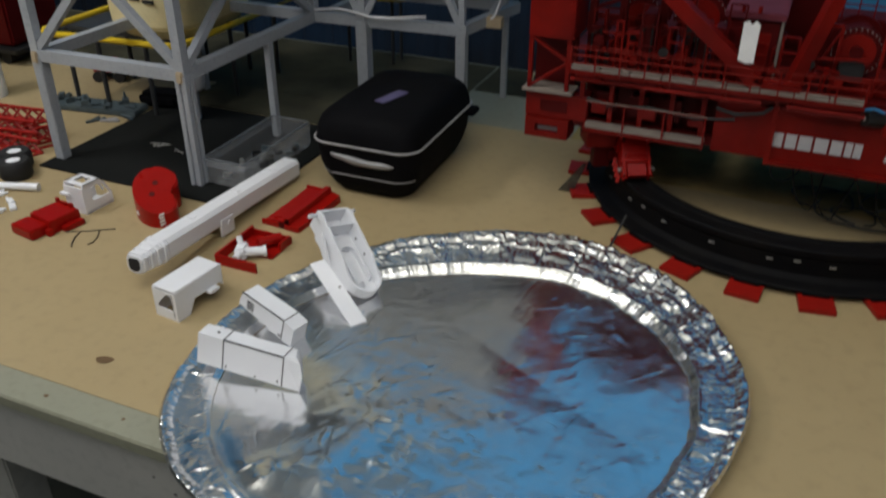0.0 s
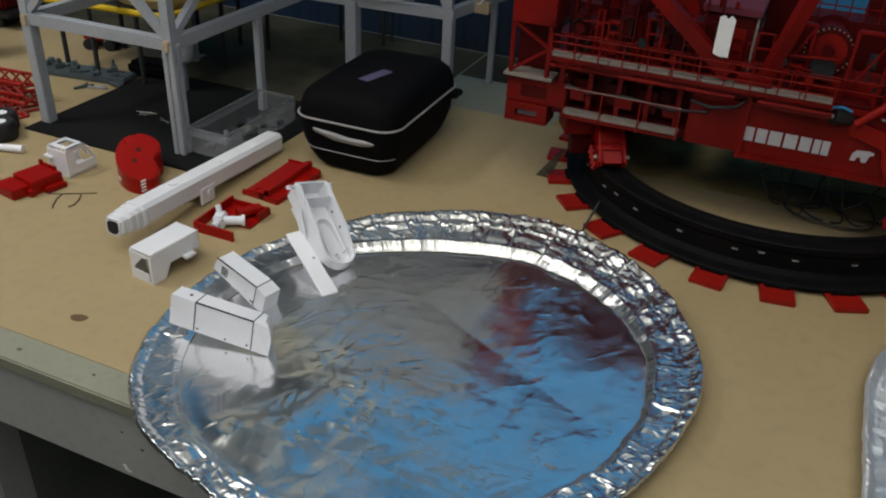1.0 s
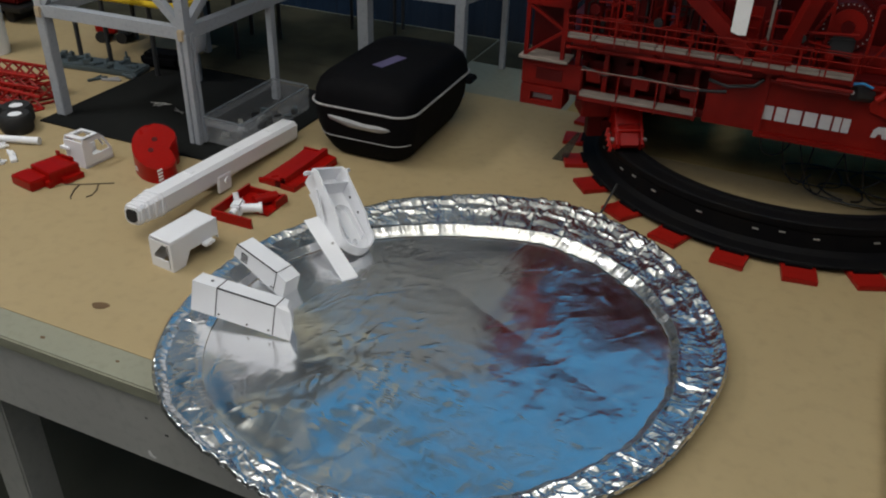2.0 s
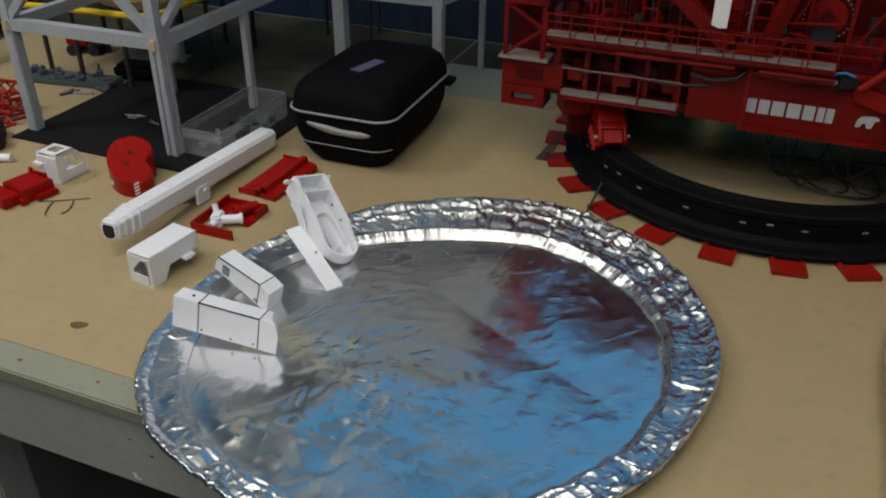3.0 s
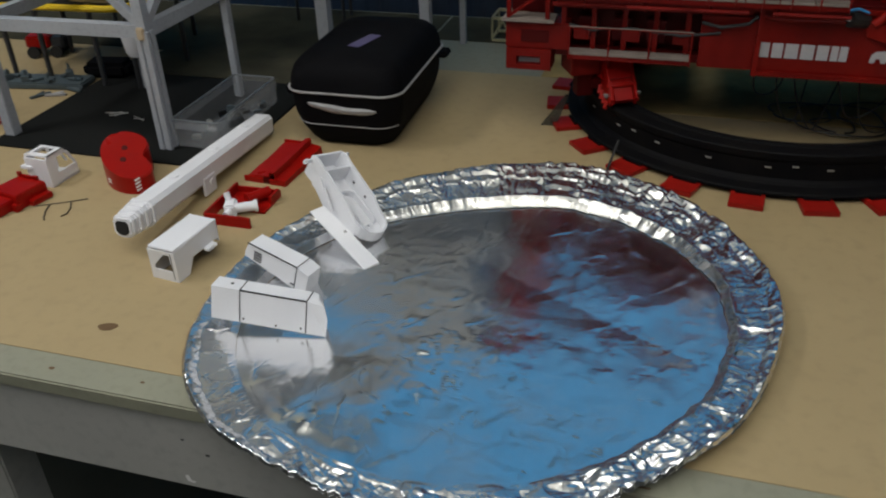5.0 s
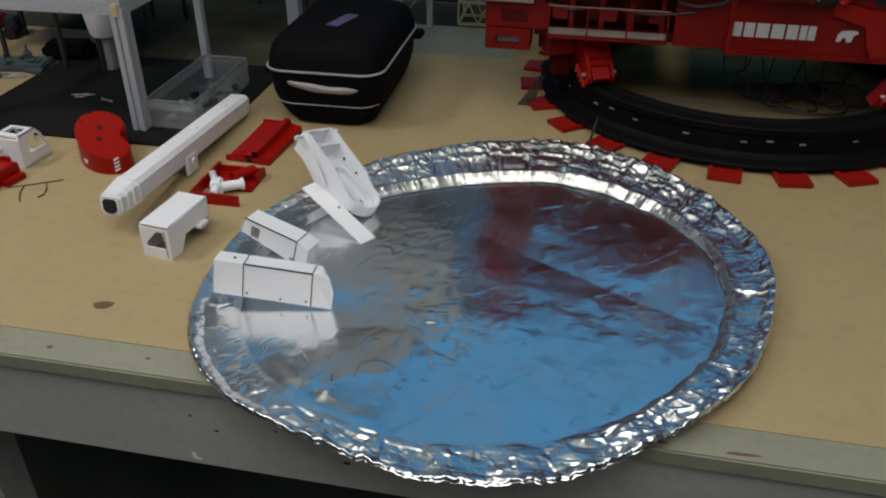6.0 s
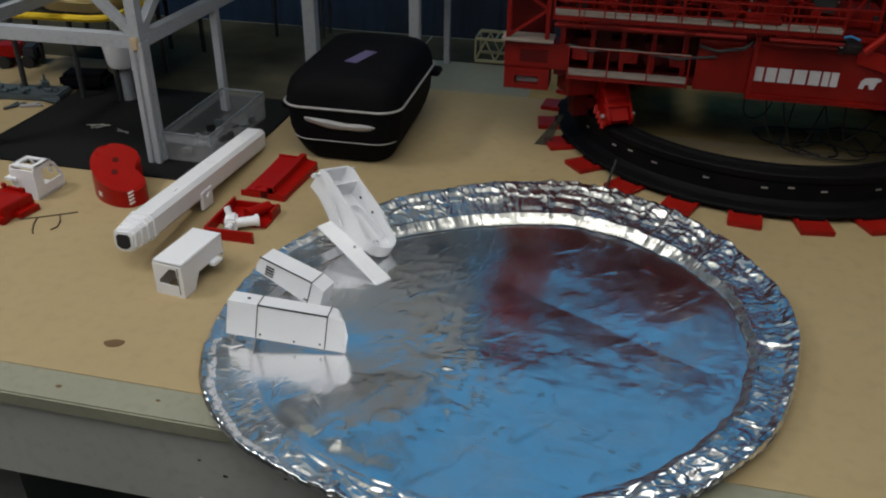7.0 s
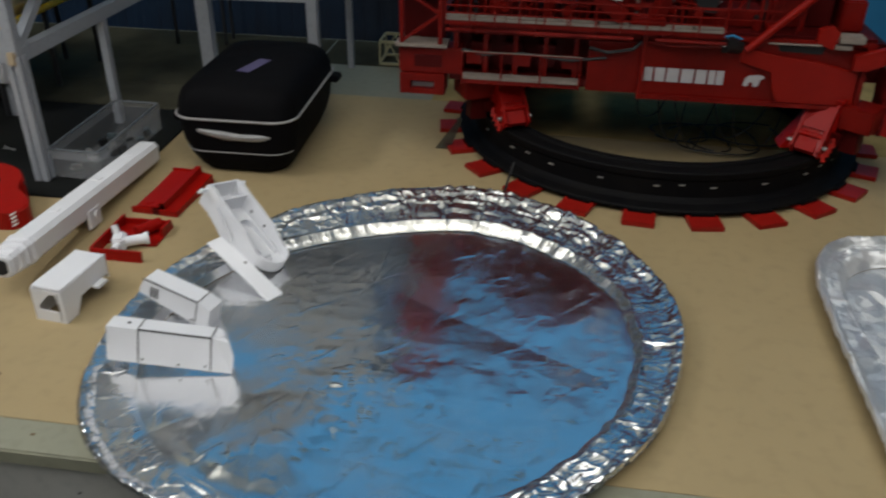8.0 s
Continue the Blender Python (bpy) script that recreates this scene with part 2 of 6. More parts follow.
def prism(bm, outline, z0, z1, m=None, bevel=0.0, top_scale=1.0):
    """A closed outline in x, y carried from z0 to z1."""
    own = bmesh.new()
    n = len(outline)
    cx, cy = sum(p[0] for p in outline) / n, sum(p[1] for p in outline) / n
    lo = [own.verts.new((x, y, z0)) for x, y in outline]
    hi = [own.verts.new((cx + (x - cx) * top_scale, cy + (y - cy) * top_scale, z1)) for x, y in outline]
    own.faces.new(lo[::-1])
    own.faces.new(hi)
    for i in range(n):
        own.faces.new((lo[i], lo[(i + 1) % n], hi[(i + 1) % n], hi[i]))
    if bevel:
        edges = [e for e in own.edges if abs(e.verts[0].co.z - e.verts[1].co.z) < 1e-6]
        bmesh.ops.bevel(own, geom=edges, offset=bevel, segments=3, affect="EDGES", clamp_overlap=True)
    return merge(bm, own, m)


def rod(bm, a, b, r, seg=8, r2=None):
    a, b = Vector(a), Vector(b)
    own = bmesh.new()
    bmesh.ops.create_cone(own, cap_ends=True, segments=seg, radius1=r, radius2=r if r2 is None else r2, depth=(b - a).length)
    turn = (b - a).to_track_quat("Z", "Y").to_matrix().to_4x4()
    return merge(bm, own, Matrix.Translation((a + b) / 2) @ turn)


def bar(bm, a, b, w, h):
    """A square bar from a to b, w across and h high."""
    a, b = Vector(a), Vector(b)
    d = b - a
    turn = d.to_track_quat("Y", "Z").to_matrix().to_4x4()
    return box(bm, -w / 2, -d.length / 2, -h / 2, w / 2, d.length / 2, h / 2, Matrix.Translation((a + b) / 2) @ turn)


def tube(bm, pts, r, seg=6, closed=False):
    pts = [Vector(p) for p in pts]
    n = len(pts)
    rings = []
    for i, p in enumerate(pts):
        a = pts[(i - 1) % n] if closed or i else p
        b = pts[(i + 1) % n] if closed or i < n - 1 else p
        q = (b - a).to_track_quat("Z", "Y").to_matrix()
        rings.append([bm.verts.new(p + q @ Vector((r * math.cos(2 * math.pi * k / seg), r * math.sin(2 * math.pi * k / seg), 0))) for k in range(seg)])
    for i in range(n if closed else n - 1):
        A, B = rings[i], rings[(i + 1) % n]
        # the nearest start vertex keeps the sweep from twisting
        s = min(range(seg), key=lambda k: (B[k].co - A[0].co).length)
        for k in range(seg):
            bm.faces.new((A[k], A[(k + 1) % seg], B[(k + 1 + s) % seg], B[(k + s) % seg]))
    if not closed:
        bm.faces.new(rings[0][::-1])
        bm.faces.new(rings[-1])
    return bm


def rounded(x0, y0, x1, y1, r, seg=6):
    out = []
    for cx, cy, a0 in ((x1 - r, y1 - r, 0), (x0 + r, y1 - r, 90), (x0 + r, y0 + r, 180), (x1 - r, y0 + r, 270)):
        for k in range(seg + 1):
            a = radians(a0 + 90 * k / seg)
            out.append((cx + r * math.cos(a), cy + r * math.sin(a)))
    return out


def lathe(bm, profile, seg=32, m=None):
    """A profile of (radius, z) turned round the z axis, open at both ends."""
    own = bmesh.new()
    rings = [[own.verts.new((r * math.cos(2 * math.pi * k / seg), r * math.sin(2 * math.pi * k / seg), z)) for k in range(seg)] for r, z in profile]
    for A, B in zip(rings, rings[1:]):
        for k in range(seg):
            own.faces.new((A[k], A[(k + 1) % seg], B[(k + 1) % seg], B[k]))
    return merge(bm, own, m)


def B():
    return bmesh.new()


# ---------------------------------------------------------------- the hall
FLOOR_Z = -0.75
solo("floor", box(B(), -7, -5, FLOOR_Z - 0.1, 6, 4.3, FLOOR_Z), CONCRETE, Matrix(), "worn grey concrete hall floor", "floor", kind="structure")
solo("wall_north", box(B(), -7, 4.2, FLOOR_Z, 6, 4.4, 5.3), BLUE, Matrix(), "tall blue painted back wall of the hall", "wall", kind="structure")
# out of view; added so that the foil shows a beige patch
solo("wall_panel_cream", box(B(), -3.85, 4.16, 3.15, -2.7, 4.197, 4.7), CREAMWALL, Matrix(), "unseen cream panel on the back wall, mirrored beige in the foil", "wall panel", kind="structure")
solo("wall_south", box(B(), -7, -5.2, FLOOR_Z, 6, -5, 5.3), GREYWALL, Matrix(), "plain grey hall wall", "wall", kind="structure")
solo("wall_west", box(B(), -7.2, -5.2, FLOOR_Z, -7, 4.4, 5.3), GREYWALL, Matrix(), "plain grey hall wall", "wall", kind="structure")
solo("wall_east", box(B(), 6, -5.2, FLOOR_Z, 6.2, 4.4, 5.3), GREYWALL, Matrix(), "plain grey hall wall", "wall", kind="structure")
solo("ceiling", box(B(), -7.2, -5.2, 5.3, 6.2, 4.4, 5.5), CEIL, Matrix(), "pale panelled hall ceiling", "ceiling", kind="structure")

# ---------------------------------------------------------------- display table
table = thing("display_table", pose(-0.4, 1.25, 0), "long display table with a grey-green painted top and grey skirt", "table")
TM = Matrix.Translation((0.4, -1.25, 0))
part("tabletop", box(B(), -2.4, 0.566, -0.020, 1.6, 2.06, 0.0, TM, 0.002), GREYGREEN, table)
part("skirt_board", box(B(), -2.4, 0.572, -0.136, 1.6, 0.592, -0.0205, TM, 0.002), SKIRT, table, "plain grey painted skirt board")
part("skirt_board", box(B(), -2.4, 2.03, -0.124, 1.6, 2.05, -0.0205, TM, 0.002), SKIRT, table)
for lx in (-2.3, -0.95, 0.3, 1.5):
    for ly in (0.66, 1.96):
        part("leg", box(B(), lx - 0.03, ly - 0.03, FLOOR_Z, lx + 0.03, ly + 0.03, -0.021, TM, 0.003), SKIRT, table)
solo("board_sheet", box(B(), -2.3, 0.612, 0.0003, 1.55, 1.6585, 0.0012), TAN, Matrix(), "tan hardboard sheet covering the tabletop", "sheet")
# thin added sheets that carry the shade at the back and under the crane
solo("rear_board", box(B(), -2.3, 1.66, 0.0003, -0.64, 2.05, 0.0012), SHADED_TOP, Matrix(), "dark grey-green sheet standing for the shaded back of the tabletop", "sheet")
solo("rear_board", box(B(), -0.335, 1.66, 0.0003, 1.55, 2.05, 0.0012), OLIVE, Matrix(), "mottled olive-brown sheet standing for the shaded board under the crane", "sheet")
solo("rear_board", box(B(), -0.215, 1.512, 0.0014, 0.60, 1.6595, 0.0022), OLIVE, Matrix(), "mottled olive-brown sheet over the tan one, crane shade in its colour", "sheet")
solo("rear_board", box(B(), -1.24, 1.512, 0.0014, -0.70, 1.656, 0.0024), SHADED_TOP, Matrix(), "dark grey-green sheet over the tan one, standing for shaded tabletop", "sheet")
solo("rear_board", box(B(), -0.635, 1.862, 0.0003, -0.34, 2.05, 0.0012), SHADED_TOP, Matrix(), "narrow dark sheet standing for shade at the tabletop's back edge", "sheet")

# ---------------------------------------------------------------- foil trays
def smooth_step(a, b, x):
    t = min(1, max(0, (x - a) / (b - a)))
    return t * t * (3 - 2 * t)


def crease(x, y, size, seed, along=0.0, stretch=1.0):
    """Height of a sheet crushed into shallow hollows with sharp creases between them, for a unit slope; stretch draws the hollows out along a direction."""
    c, s = math.cos(along), math.sin(along)
    u, v = (x * c + y * s) / (size * stretch), (y * c - x * s) / size
    w = 0.35 * noise.noise(Vector((u * 0.7 + seed, v * 0.7, seed)))
    d = noise.voronoi(Vector((u + w, v - w, seed * 3.7)))[0][0]
    return size * 0.5 * d * d


def ridge(x, y, size, seed, along=0.0, stretch=1.0, width=0.16):
    """Net of thin sharp ridges between flat fields: 1 on a ridge, 0 off it."""
    c, s = math.cos(along), math.sin(along)
    u, v = (x * c + y * s) / (size * stretch), (y * c - x * s) / size
    w = 0.30 * noise.noise(Vector((u * 1.3 + seed, v * 1.3, seed)))
    d = noise.voronoi(Vector((u + w, v + w, seed * 2.3)))[0]
    # each ridge fades out somewhere along its way
    fade = smooth_step(-0.15, 0.25, noise.noise(Vector((u * 2.1, v * 2.1, seed + 5))))
    return max(0.0, 1 - (d[1] - d[0]) / width) ** 1.5 * fade


def swell(x, y, size, seed):
    return size * noise.noise(Vector((x / size + seed, y / size - seed, seed * 1.7)))


def crush_folds(seed, size, n):
    """Random straight folds for crush(): direction, wavelength, phase and the shift that one fold gives to the next."""
    rng = random.Random(seed)
    out = []
    for k in range(n):
        a, turn = rng.random() * math.pi, rng.random() * 2 * math.pi
        lam = size * (0.65 + 0.9 * rng.random())
        out.append((math.cos(a) / lam, math.sin(a) / lam, rng.random(), lam, 0.42 * lam * math.cos(turn), 0.42 * lam * math.sin(turn)))
    return out


def crush(x, y, folds):
    """Height of crumpled foil: flat facets meeting in straight sharp creases, of about unit slope."""
    h = 0.0
    for cx, cy, ph, lam, sx, sy in folds:
        u = x * cx + y * cy + ph
        f = 2 * abs(u - math.floor(u + 0.5))
        h += 0.5 * lam * (f - 0.5)
        x += sx * f
        y += sy * f
    return h / math.sqrt(len(folds))


def foil_tray(outline, inside, height, rings_in, rings_rim, seg, seed, pole, m, label, wrinkle=1.0, sheet=None, edge_mat=None):
    """A dish of crumpled foil: outline(angle) gives its outer radius, inside(angle) that of its floor; the rows of its floor spread from pole."""
    t = thing("foil_tray", m, label, "tray", "foil trays")
    coarse, fine, tiny = crush_folds(seed, 0.050, 5), crush_folds(seed + 50, 0.024, 5), crush_folds(seed + 90, 0.0105, 5)
    plain, broad = crush_folds(seed + 120, 0.085, 5), crush_folds(seed + 140, 0.055, 4)

    def inner(a):
        """Radius of the uneven fold where the floor turns up into the rim."""
        n = noise.noise(Vector((math.cos(a) * 4, math.sin(a) * 4, seed + 30))) + 0.5 * noise.noise(Vector((math.cos(a) * 17, math.sin(a) * 17, seed + 31)))
        return inside(a) + 0.006 * n * (0.35 + 0.65 * smooth_step(-0.2, 0.8, math.cos(a)))

    def lean(x, y):
        """The sheet rises a little towards the back of its broad end."""
        u = y + 0.06
        return 0.022 * 0.5 * (u + math.sqrt(u * u + 0.003)) * smooth_step(-0.12, 0.12, x) * min(wrinkle, 1.0)

    def sag(x, y):
        """The broad swells and folds of the floor."""
        # flatter towards the back of the narrow end
        flat = 1 - 0.6 * smooth_step(-0.13, -0.05, y) * (1 - smooth_step(-0.02, 0.10, x))
        z = 0.0058 + 0.032 * swell(x, y, 0.19, seed) * wrinkle * flat + lean(x, y)
        z += 0.017 * crush(x, y, plain) * wrinkle * flat
        bend = noise.noise(Vector((x * 22, y * 22, seed + 60))) + 0.5 * noise.noise(Vector((x * 60, y * 60, seed + 61)))
        # a blunt hump behind the front edge, falling away to the back
        v = y + 0.245 - 0.25 * (x + 0.14) + 0.010 * bend
        z += 0.0074 * max(0.0, 1 - v / 0.100 if v > 0 else 1 + v / 0.16) * smooth_step(-0.235, -0.165, x) * (1 - smooth_step(-0.09, -0.03, x))
        # a long sharp diagonal valley fold, its near side broader
        fold = (y - 0.064 + 0.53 * x) * 0.883 + 0.003 * bend
        z -= 0.0019 * (max(0.0, 1 + fold / (0.064 - 0.10 * max(x, 0.0))) ** 2 if fold < 0 else max(0.0, 1 - fold / 0.07)) * smooth_step(-0.10, 0.02, x) * (1 - smooth_step(0.22, 0.29, x))
        return max(z + 0.0015, 0.0022)

    def edge_height(a):
        r = inner(a)
        return sag(r * math.cos(a), r * math.sin(a))

    def floor_height(x, y, near):
        z = sag(x, y)
        patch = 0.75 * smooth_step(-0.05, 0.5, noise.noise(Vector((x * 5.2 + 7, y * 5.2 + seed, 2.0)))) + 0.25
        turn = 0.7 * noise.noise(Vector((x * 3.5, y * 3.5, seed + 40)))
        centre = math.exp(-((x + 0.10) ** 2 + (y - 0.04) ** 2) / 0.015)
        patch += 0.45 * smooth_step(0.02, 0.16, x) + 0.6 * math.exp(-((x + 0.01) ** 2 + (y + 0.14) ** 2) / 0.014)
        patch += 0.5 * smooth_step(0.90, 0.98, near)
        # longer folds across the front
        z += 0.024 * crush(x * 0.75, y * 1.25, broad) * math.exp(-((x - 0.04) ** 2 + (y + 0.14) ** 2) / 0.018) * min(wrinkle, 1.0)
        calm = 0.35 + 0.65 * smooth_step(-0.12, 0.05, x)
        z += patch * calm * (0.018 * crush(x, y, coarse) + 0.016 * crush(x, y, fine) + 0.013 * crease(x, y, 0.030, seed + 2, 0.2 - turn, 2.2) + 0.012 * swell(x, y, 0.05, seed + 3)) * wrinkle
        z += centre * (0.054 * crease(x, y, 0.026, seed + 12, 0.15 + turn, 2.4) + 0.012 * crush(x, y, fine)) * min(wrinkle, 1.2)
        z += 0.0007 * patch * (ridge(x, y, 0.05, seed + 11, 1.2, 2.6, 0.07) + 0.7 * ridge(x, y, 0.028, seed + 14, 1.7, 2.2, 0.09)) * min(wrinkle, 1.5)
        z = max(z, 0.0016)
        return z + (edge_height(math.atan2(y, x)) - z) * smooth_step(0.93, 1.0, near)

    bm = B()
    edge = [(inner(2 * math.pi * k / seg) * math.cos(2 * math.pi * k / seg), inner(2 * math.pi * k / seg) * math.sin(2 * math.pi * k / seg)) for k in range(seg)]
    rows = []
    for i in range(1, rings_in + 1):
        u = i / rings_in
        row = []
        for ex, ey in edge:
            x, y = pole[0] + (ex - pole[0]) * u, pole[1] + (ey - pole[1]) * u
            near = math.hypot(x, y) / inner(math.atan2(y, x))
            row.append(bm.verts.new((x, y, floor_height(x, y, near))))
        rows.append(row)
    hub = bm.verts.new((*pole, floor_height(*pole, 0)))
    for k in range(seg):
        bm.faces.new((hub, rows[0][k], rows[0][(k + 1) % seg])).smooth = True
    for A, C in zip(rows, rows[1:]):
        for k in range(seg):
            bm.faces.new((A[k], A[(k + 1) % seg], C[(k + 1) % seg], C[k])).smooth = True
    part("base_sheet", bm, sheet or FOIL, t, "smoother mirror-like foil floor", smooth="kept")

    bm = B()
    columns = []
    for k in range(seg):
        a = 2 * math.pi * k / seg
        c, sn = math.cos(a), math.sin(a)
        R, r0, e = outline(a), inner(a), edge_height(a)
        back, right, front = smooth_step(0.1, 0.9, sn), smooth_step(0.0, 0.75, math.cos(a - 0.15)), smooth_step(0.55, 0.95, -math.sin(a - 0.25))
        ragged = noise.noise(Vector((c * 16, sn * 16, seed + 20))) + 0.6 * noise.noise(Vector((c * 45, sn * 45, seed + 21)))
        patchy = smooth_step(-0.35, 0.35, noise.noise(Vector((c * 6, sn * 6, seed + 25))))
        h = height * (0.84 + 0.16 * sn)
        low = smooth_step(0.35, 0.85, -math.sin(a + 0.35))
        top = e + height * (0.24 + 0.16 * back * (1 - 0.5 * right) + 0.06 * right) * (1 - 0.85 * low)
        reach = min(0.42, max(0.08, (0.010 + 0.009 * back) / (R - r0))) + 0.02 * ragged
        crest = 0.60 + 0.10 * ragged
        # how strongly the rim is crushed: hardly at the smooth end, most at the front and the broad end
        rough = min(1.0, 0.10 + 0.60 * back + 0.62 * right + 0.75 * front) * (0.65 + 0.45 * patchy)
        col = []
        for i in range(rings_rim + 1):
            s = i / rings_rim
            r = r0 + (R - r0) * s
            # inner wall with a thin fold at its top, a level shelf, the rolled outer bead, then down to the table
            wall = e + (top - e) * smooth_step(0, reach, s) ** 0.8
            fold = 0.0014 * (1 - low) * math.exp(-((s - reach) / 0.03) ** 2) + 0.0016 * back * math.exp(-((s - crest) / 0.025) ** 2)
            bead = (0.20 + 0.14 * rough + 0.10 * low) * (1 - 0.45 * back) * h * (0.9 + 0.35 * ragged) * math.sin(math.pi * min(1, max(0, (s - 0.72 - 0.06 * ragged) / 0.46)))
            # at the back the shelf climbs towards its edge
            climb = back * 0.17 * (R - r0) * max(0.0, min(s, 0.82) - reach)
            z = (wall + fold + bead + climb) * (1 - 0.22 * smooth_step(0.94, 1.0, s)) + 0.001
            # creases run along the rim more than across it
            u, v = a * 0.17, r
            w = (0.45 * smooth_step(0.02, 0.12, s) + 0.55 * smooth_step(reach - 0.02, reach + 0.08, s)) * (1 - 0.3 * smooth_step(0.95, 1.0, s)) * min(wrinkle, 1.3)
            outer = smooth_step(0.66, 0.88, s)
            z += w * (rough * (0.13 * crush(u, v, coarse) + 0.30 * crush(u, v, fine) + (0.05 + 0.10 * right + 0.10 * front + 0.22 * outer) * crush(u * 1.6, v, tiny)) + 0.0010 * (ridge(a * 0.36, r, 0.034, seed + 4, 1.25, 2.0, 0.10) + 0.8 * ridge(a * 0.36, r, 0.019, seed + 5, 1.8, 1.8, 0.13)))
            push = w * (0.0016 * noise.noise(Vector((c * 9, sn * 9, seed + 9))) + rough * (0.08 * crush(v, u, fine) + (0.22 + 0.5 * low) * outer * crush(v, u * 2, tiny)))
            col.append(bm.verts.new(((r + push) * c, (r + push) * sn, max(z, 0.0012))))
        columns.append(col)
    for A, C in zip(columns, columns[1:] + columns[:1]):
        for i in range(rings_rim):
            bm.faces.new((A[i], A[i + 1], C[i + 1], C[i])).smooth = True
    part("crumpled_rim", bm, edge_mat or FOIL_RIM, t, "turned-up crumpled foil rim", smooth="kept")
    return t


def oval(a):
    """Hand-shaped outline, drawn out towards the table's edge."""
    d = (a - radians(250) + math.pi) % (2 * math.pi) - math.pi
    # flattened stretch where the edge is rolled straight
    return 0.3561 - 0.021 * math.exp(-(d / 0.26) ** 2) - 0.007 * smooth_step(0.3, 0.9, math.sin(a)) - 0.0075 * math.cos(a) - 0.0064 * math.sin(a) - 0.0064 * math.cos(2 * a) + 0.019 * math.sin(2 * a) - 0.0014 * math.sin(3 * a) + 0.002 * math.sin(9 * a)


def oval_floor(a):
    """The tray's floor: its broad end sits nearer the front, so that the rim is widest at the back."""
    return 0.2825 - 0.006 * math.cos(a) - 0.0335 * math.sin(a) + 0.0069 * math.cos(2 * a) + 0.016 * math.sin(2 * a) - 0.0015 * math.cos(3 * a)


def slab_outline(a):
    c, s = math.cos(a), math.sin(a)
    return (abs(c / 0.30) ** 5 + abs(s / 0.34) ** 5) ** (-0.2)


foil_tray(oval, oval_floor, 0.025, 140, 80, 1700, 2, (-0.26, -0.115), pose(-0.243, 0.832, 0.0014), "large oval tray of crumpled shiny aluminium foil overhanging the table edge")
foil_tray(slab_outline, lambda a: slab_outline(a) - 0.05, 0.044, 50, 32, 700, 8, (0.1, -0.1), pose(0.585, 0.80, 0.0014), "crumpled aluminium foil tray with squarish corner on the tan board", 2.2, FOIL_DULL, FOIL_DULL)


# ---------------------------------------------------------------- white model parts
def cover_large(m):
    """Engine cover: long box with a sloping front panel, panel lines and a louvred end."""
    t = thing("engine_cover", m, "white plastic engine cover with black panel lines on the foil", "model part", "white covers")
    L, H, D = 0.144, 0.044, 0.026
    line = 0.119
    bm = B()
    # front, top, bulging end and left end; open behind and below
    fr = [bm.verts.new(p) for p in ((0, 0, 0), (0.036, 0, 0), (line, 0, 0), (L, 0, 0), (L + 0.001, 0.002, H * 0.5), (L - 0.005, 0.005, H * 0.86), (L - 0.012, 0.008, H), (line, 0, H), (0.036, 0, H), (0, 0, H))]
    ba = [bm.verts.new(p) for p in ((0, D, 0), (L - 0.008, D, 0), (L - 0.009, D, H * 0.5), (L - 0.013, D, H * 0.84), (L - 0.018, D, H * 0.98), (line, D, H), (0.036, D, H), (0, D, H))]
    quads = [(fr[0], fr[1], fr[8], fr[9]), (fr[1], fr[2], fr[7], fr[8]), (fr[2], fr[3], fr[4], fr[5], fr[6], fr[7]), (fr[9], fr[8], ba[6], ba[7]), (fr[8], fr[7], ba[5], ba[6]), (fr[7], fr[6], ba[4], ba[5]), (fr[0], fr[9], ba[7], ba[0])]
    quads += [(fr[3 + k], ba[1 + k], ba[2 + k], fr[4 + k]) for k in range(3)]
    for f in quads:
        bm.faces.new(f)
    body = part("shell", bm, WHITE, t)
    md = body.modifiers.new("sheet", "SOLIDIFY")
    md.thickness, md.offset = 0.0016, -1
    for x in (0.036, line):
        bm = box(B(), x - 0.0006, -0.0006, 0.001, x + 0.0006, 0.0004, H + 0.0005)
        box(bm, x - 0.0006, 0.0, H - 0.0006, x + 0.0006, D, H + 0.0006)
        part("panel_line", bm, LINE, t, "thin black panel line")
    part("panel_line", box(B(), 0.036, -0.0004, H - 0.0012, line, 0.0016, H + 0.0002), LINE, t)
    low_f, high_f, low_b, high_b = Vector((L + 0.001, 0.001, 0)), Vector((L - 0.008, 0.004, H)), Vector((L - 0.008, D, 0)), Vector((L - 0.015, D, H * 0.96))
    for k in range(6):
        v = 0.34 + 0.09 * k
        a, b = low_f.lerp(high_f, v), low_b.lerp(high_b, v - 0.06)
        off = Vector((0.0010, 0.0004, 0.0006))
        part("louvre", bar(B(), a.lerp(b, 0.10) + off, a.lerp(b, 0.62) + off, 0.0013, 0.0010), MESHGREY, t)
    for x, z in ((0.041, 0.006), (0.082, 0.004), (0.113, 0.006)):
        part("rivet", rod(B(), (x, 0.0, z), (x, -0.0008, z), 0.0013), LINE, t)
    part("rivet", rod(B(), (0.022, 0.013, H), (0.022, 0.013, H + 0.0008), 0.0022), LINE, t)
    return t


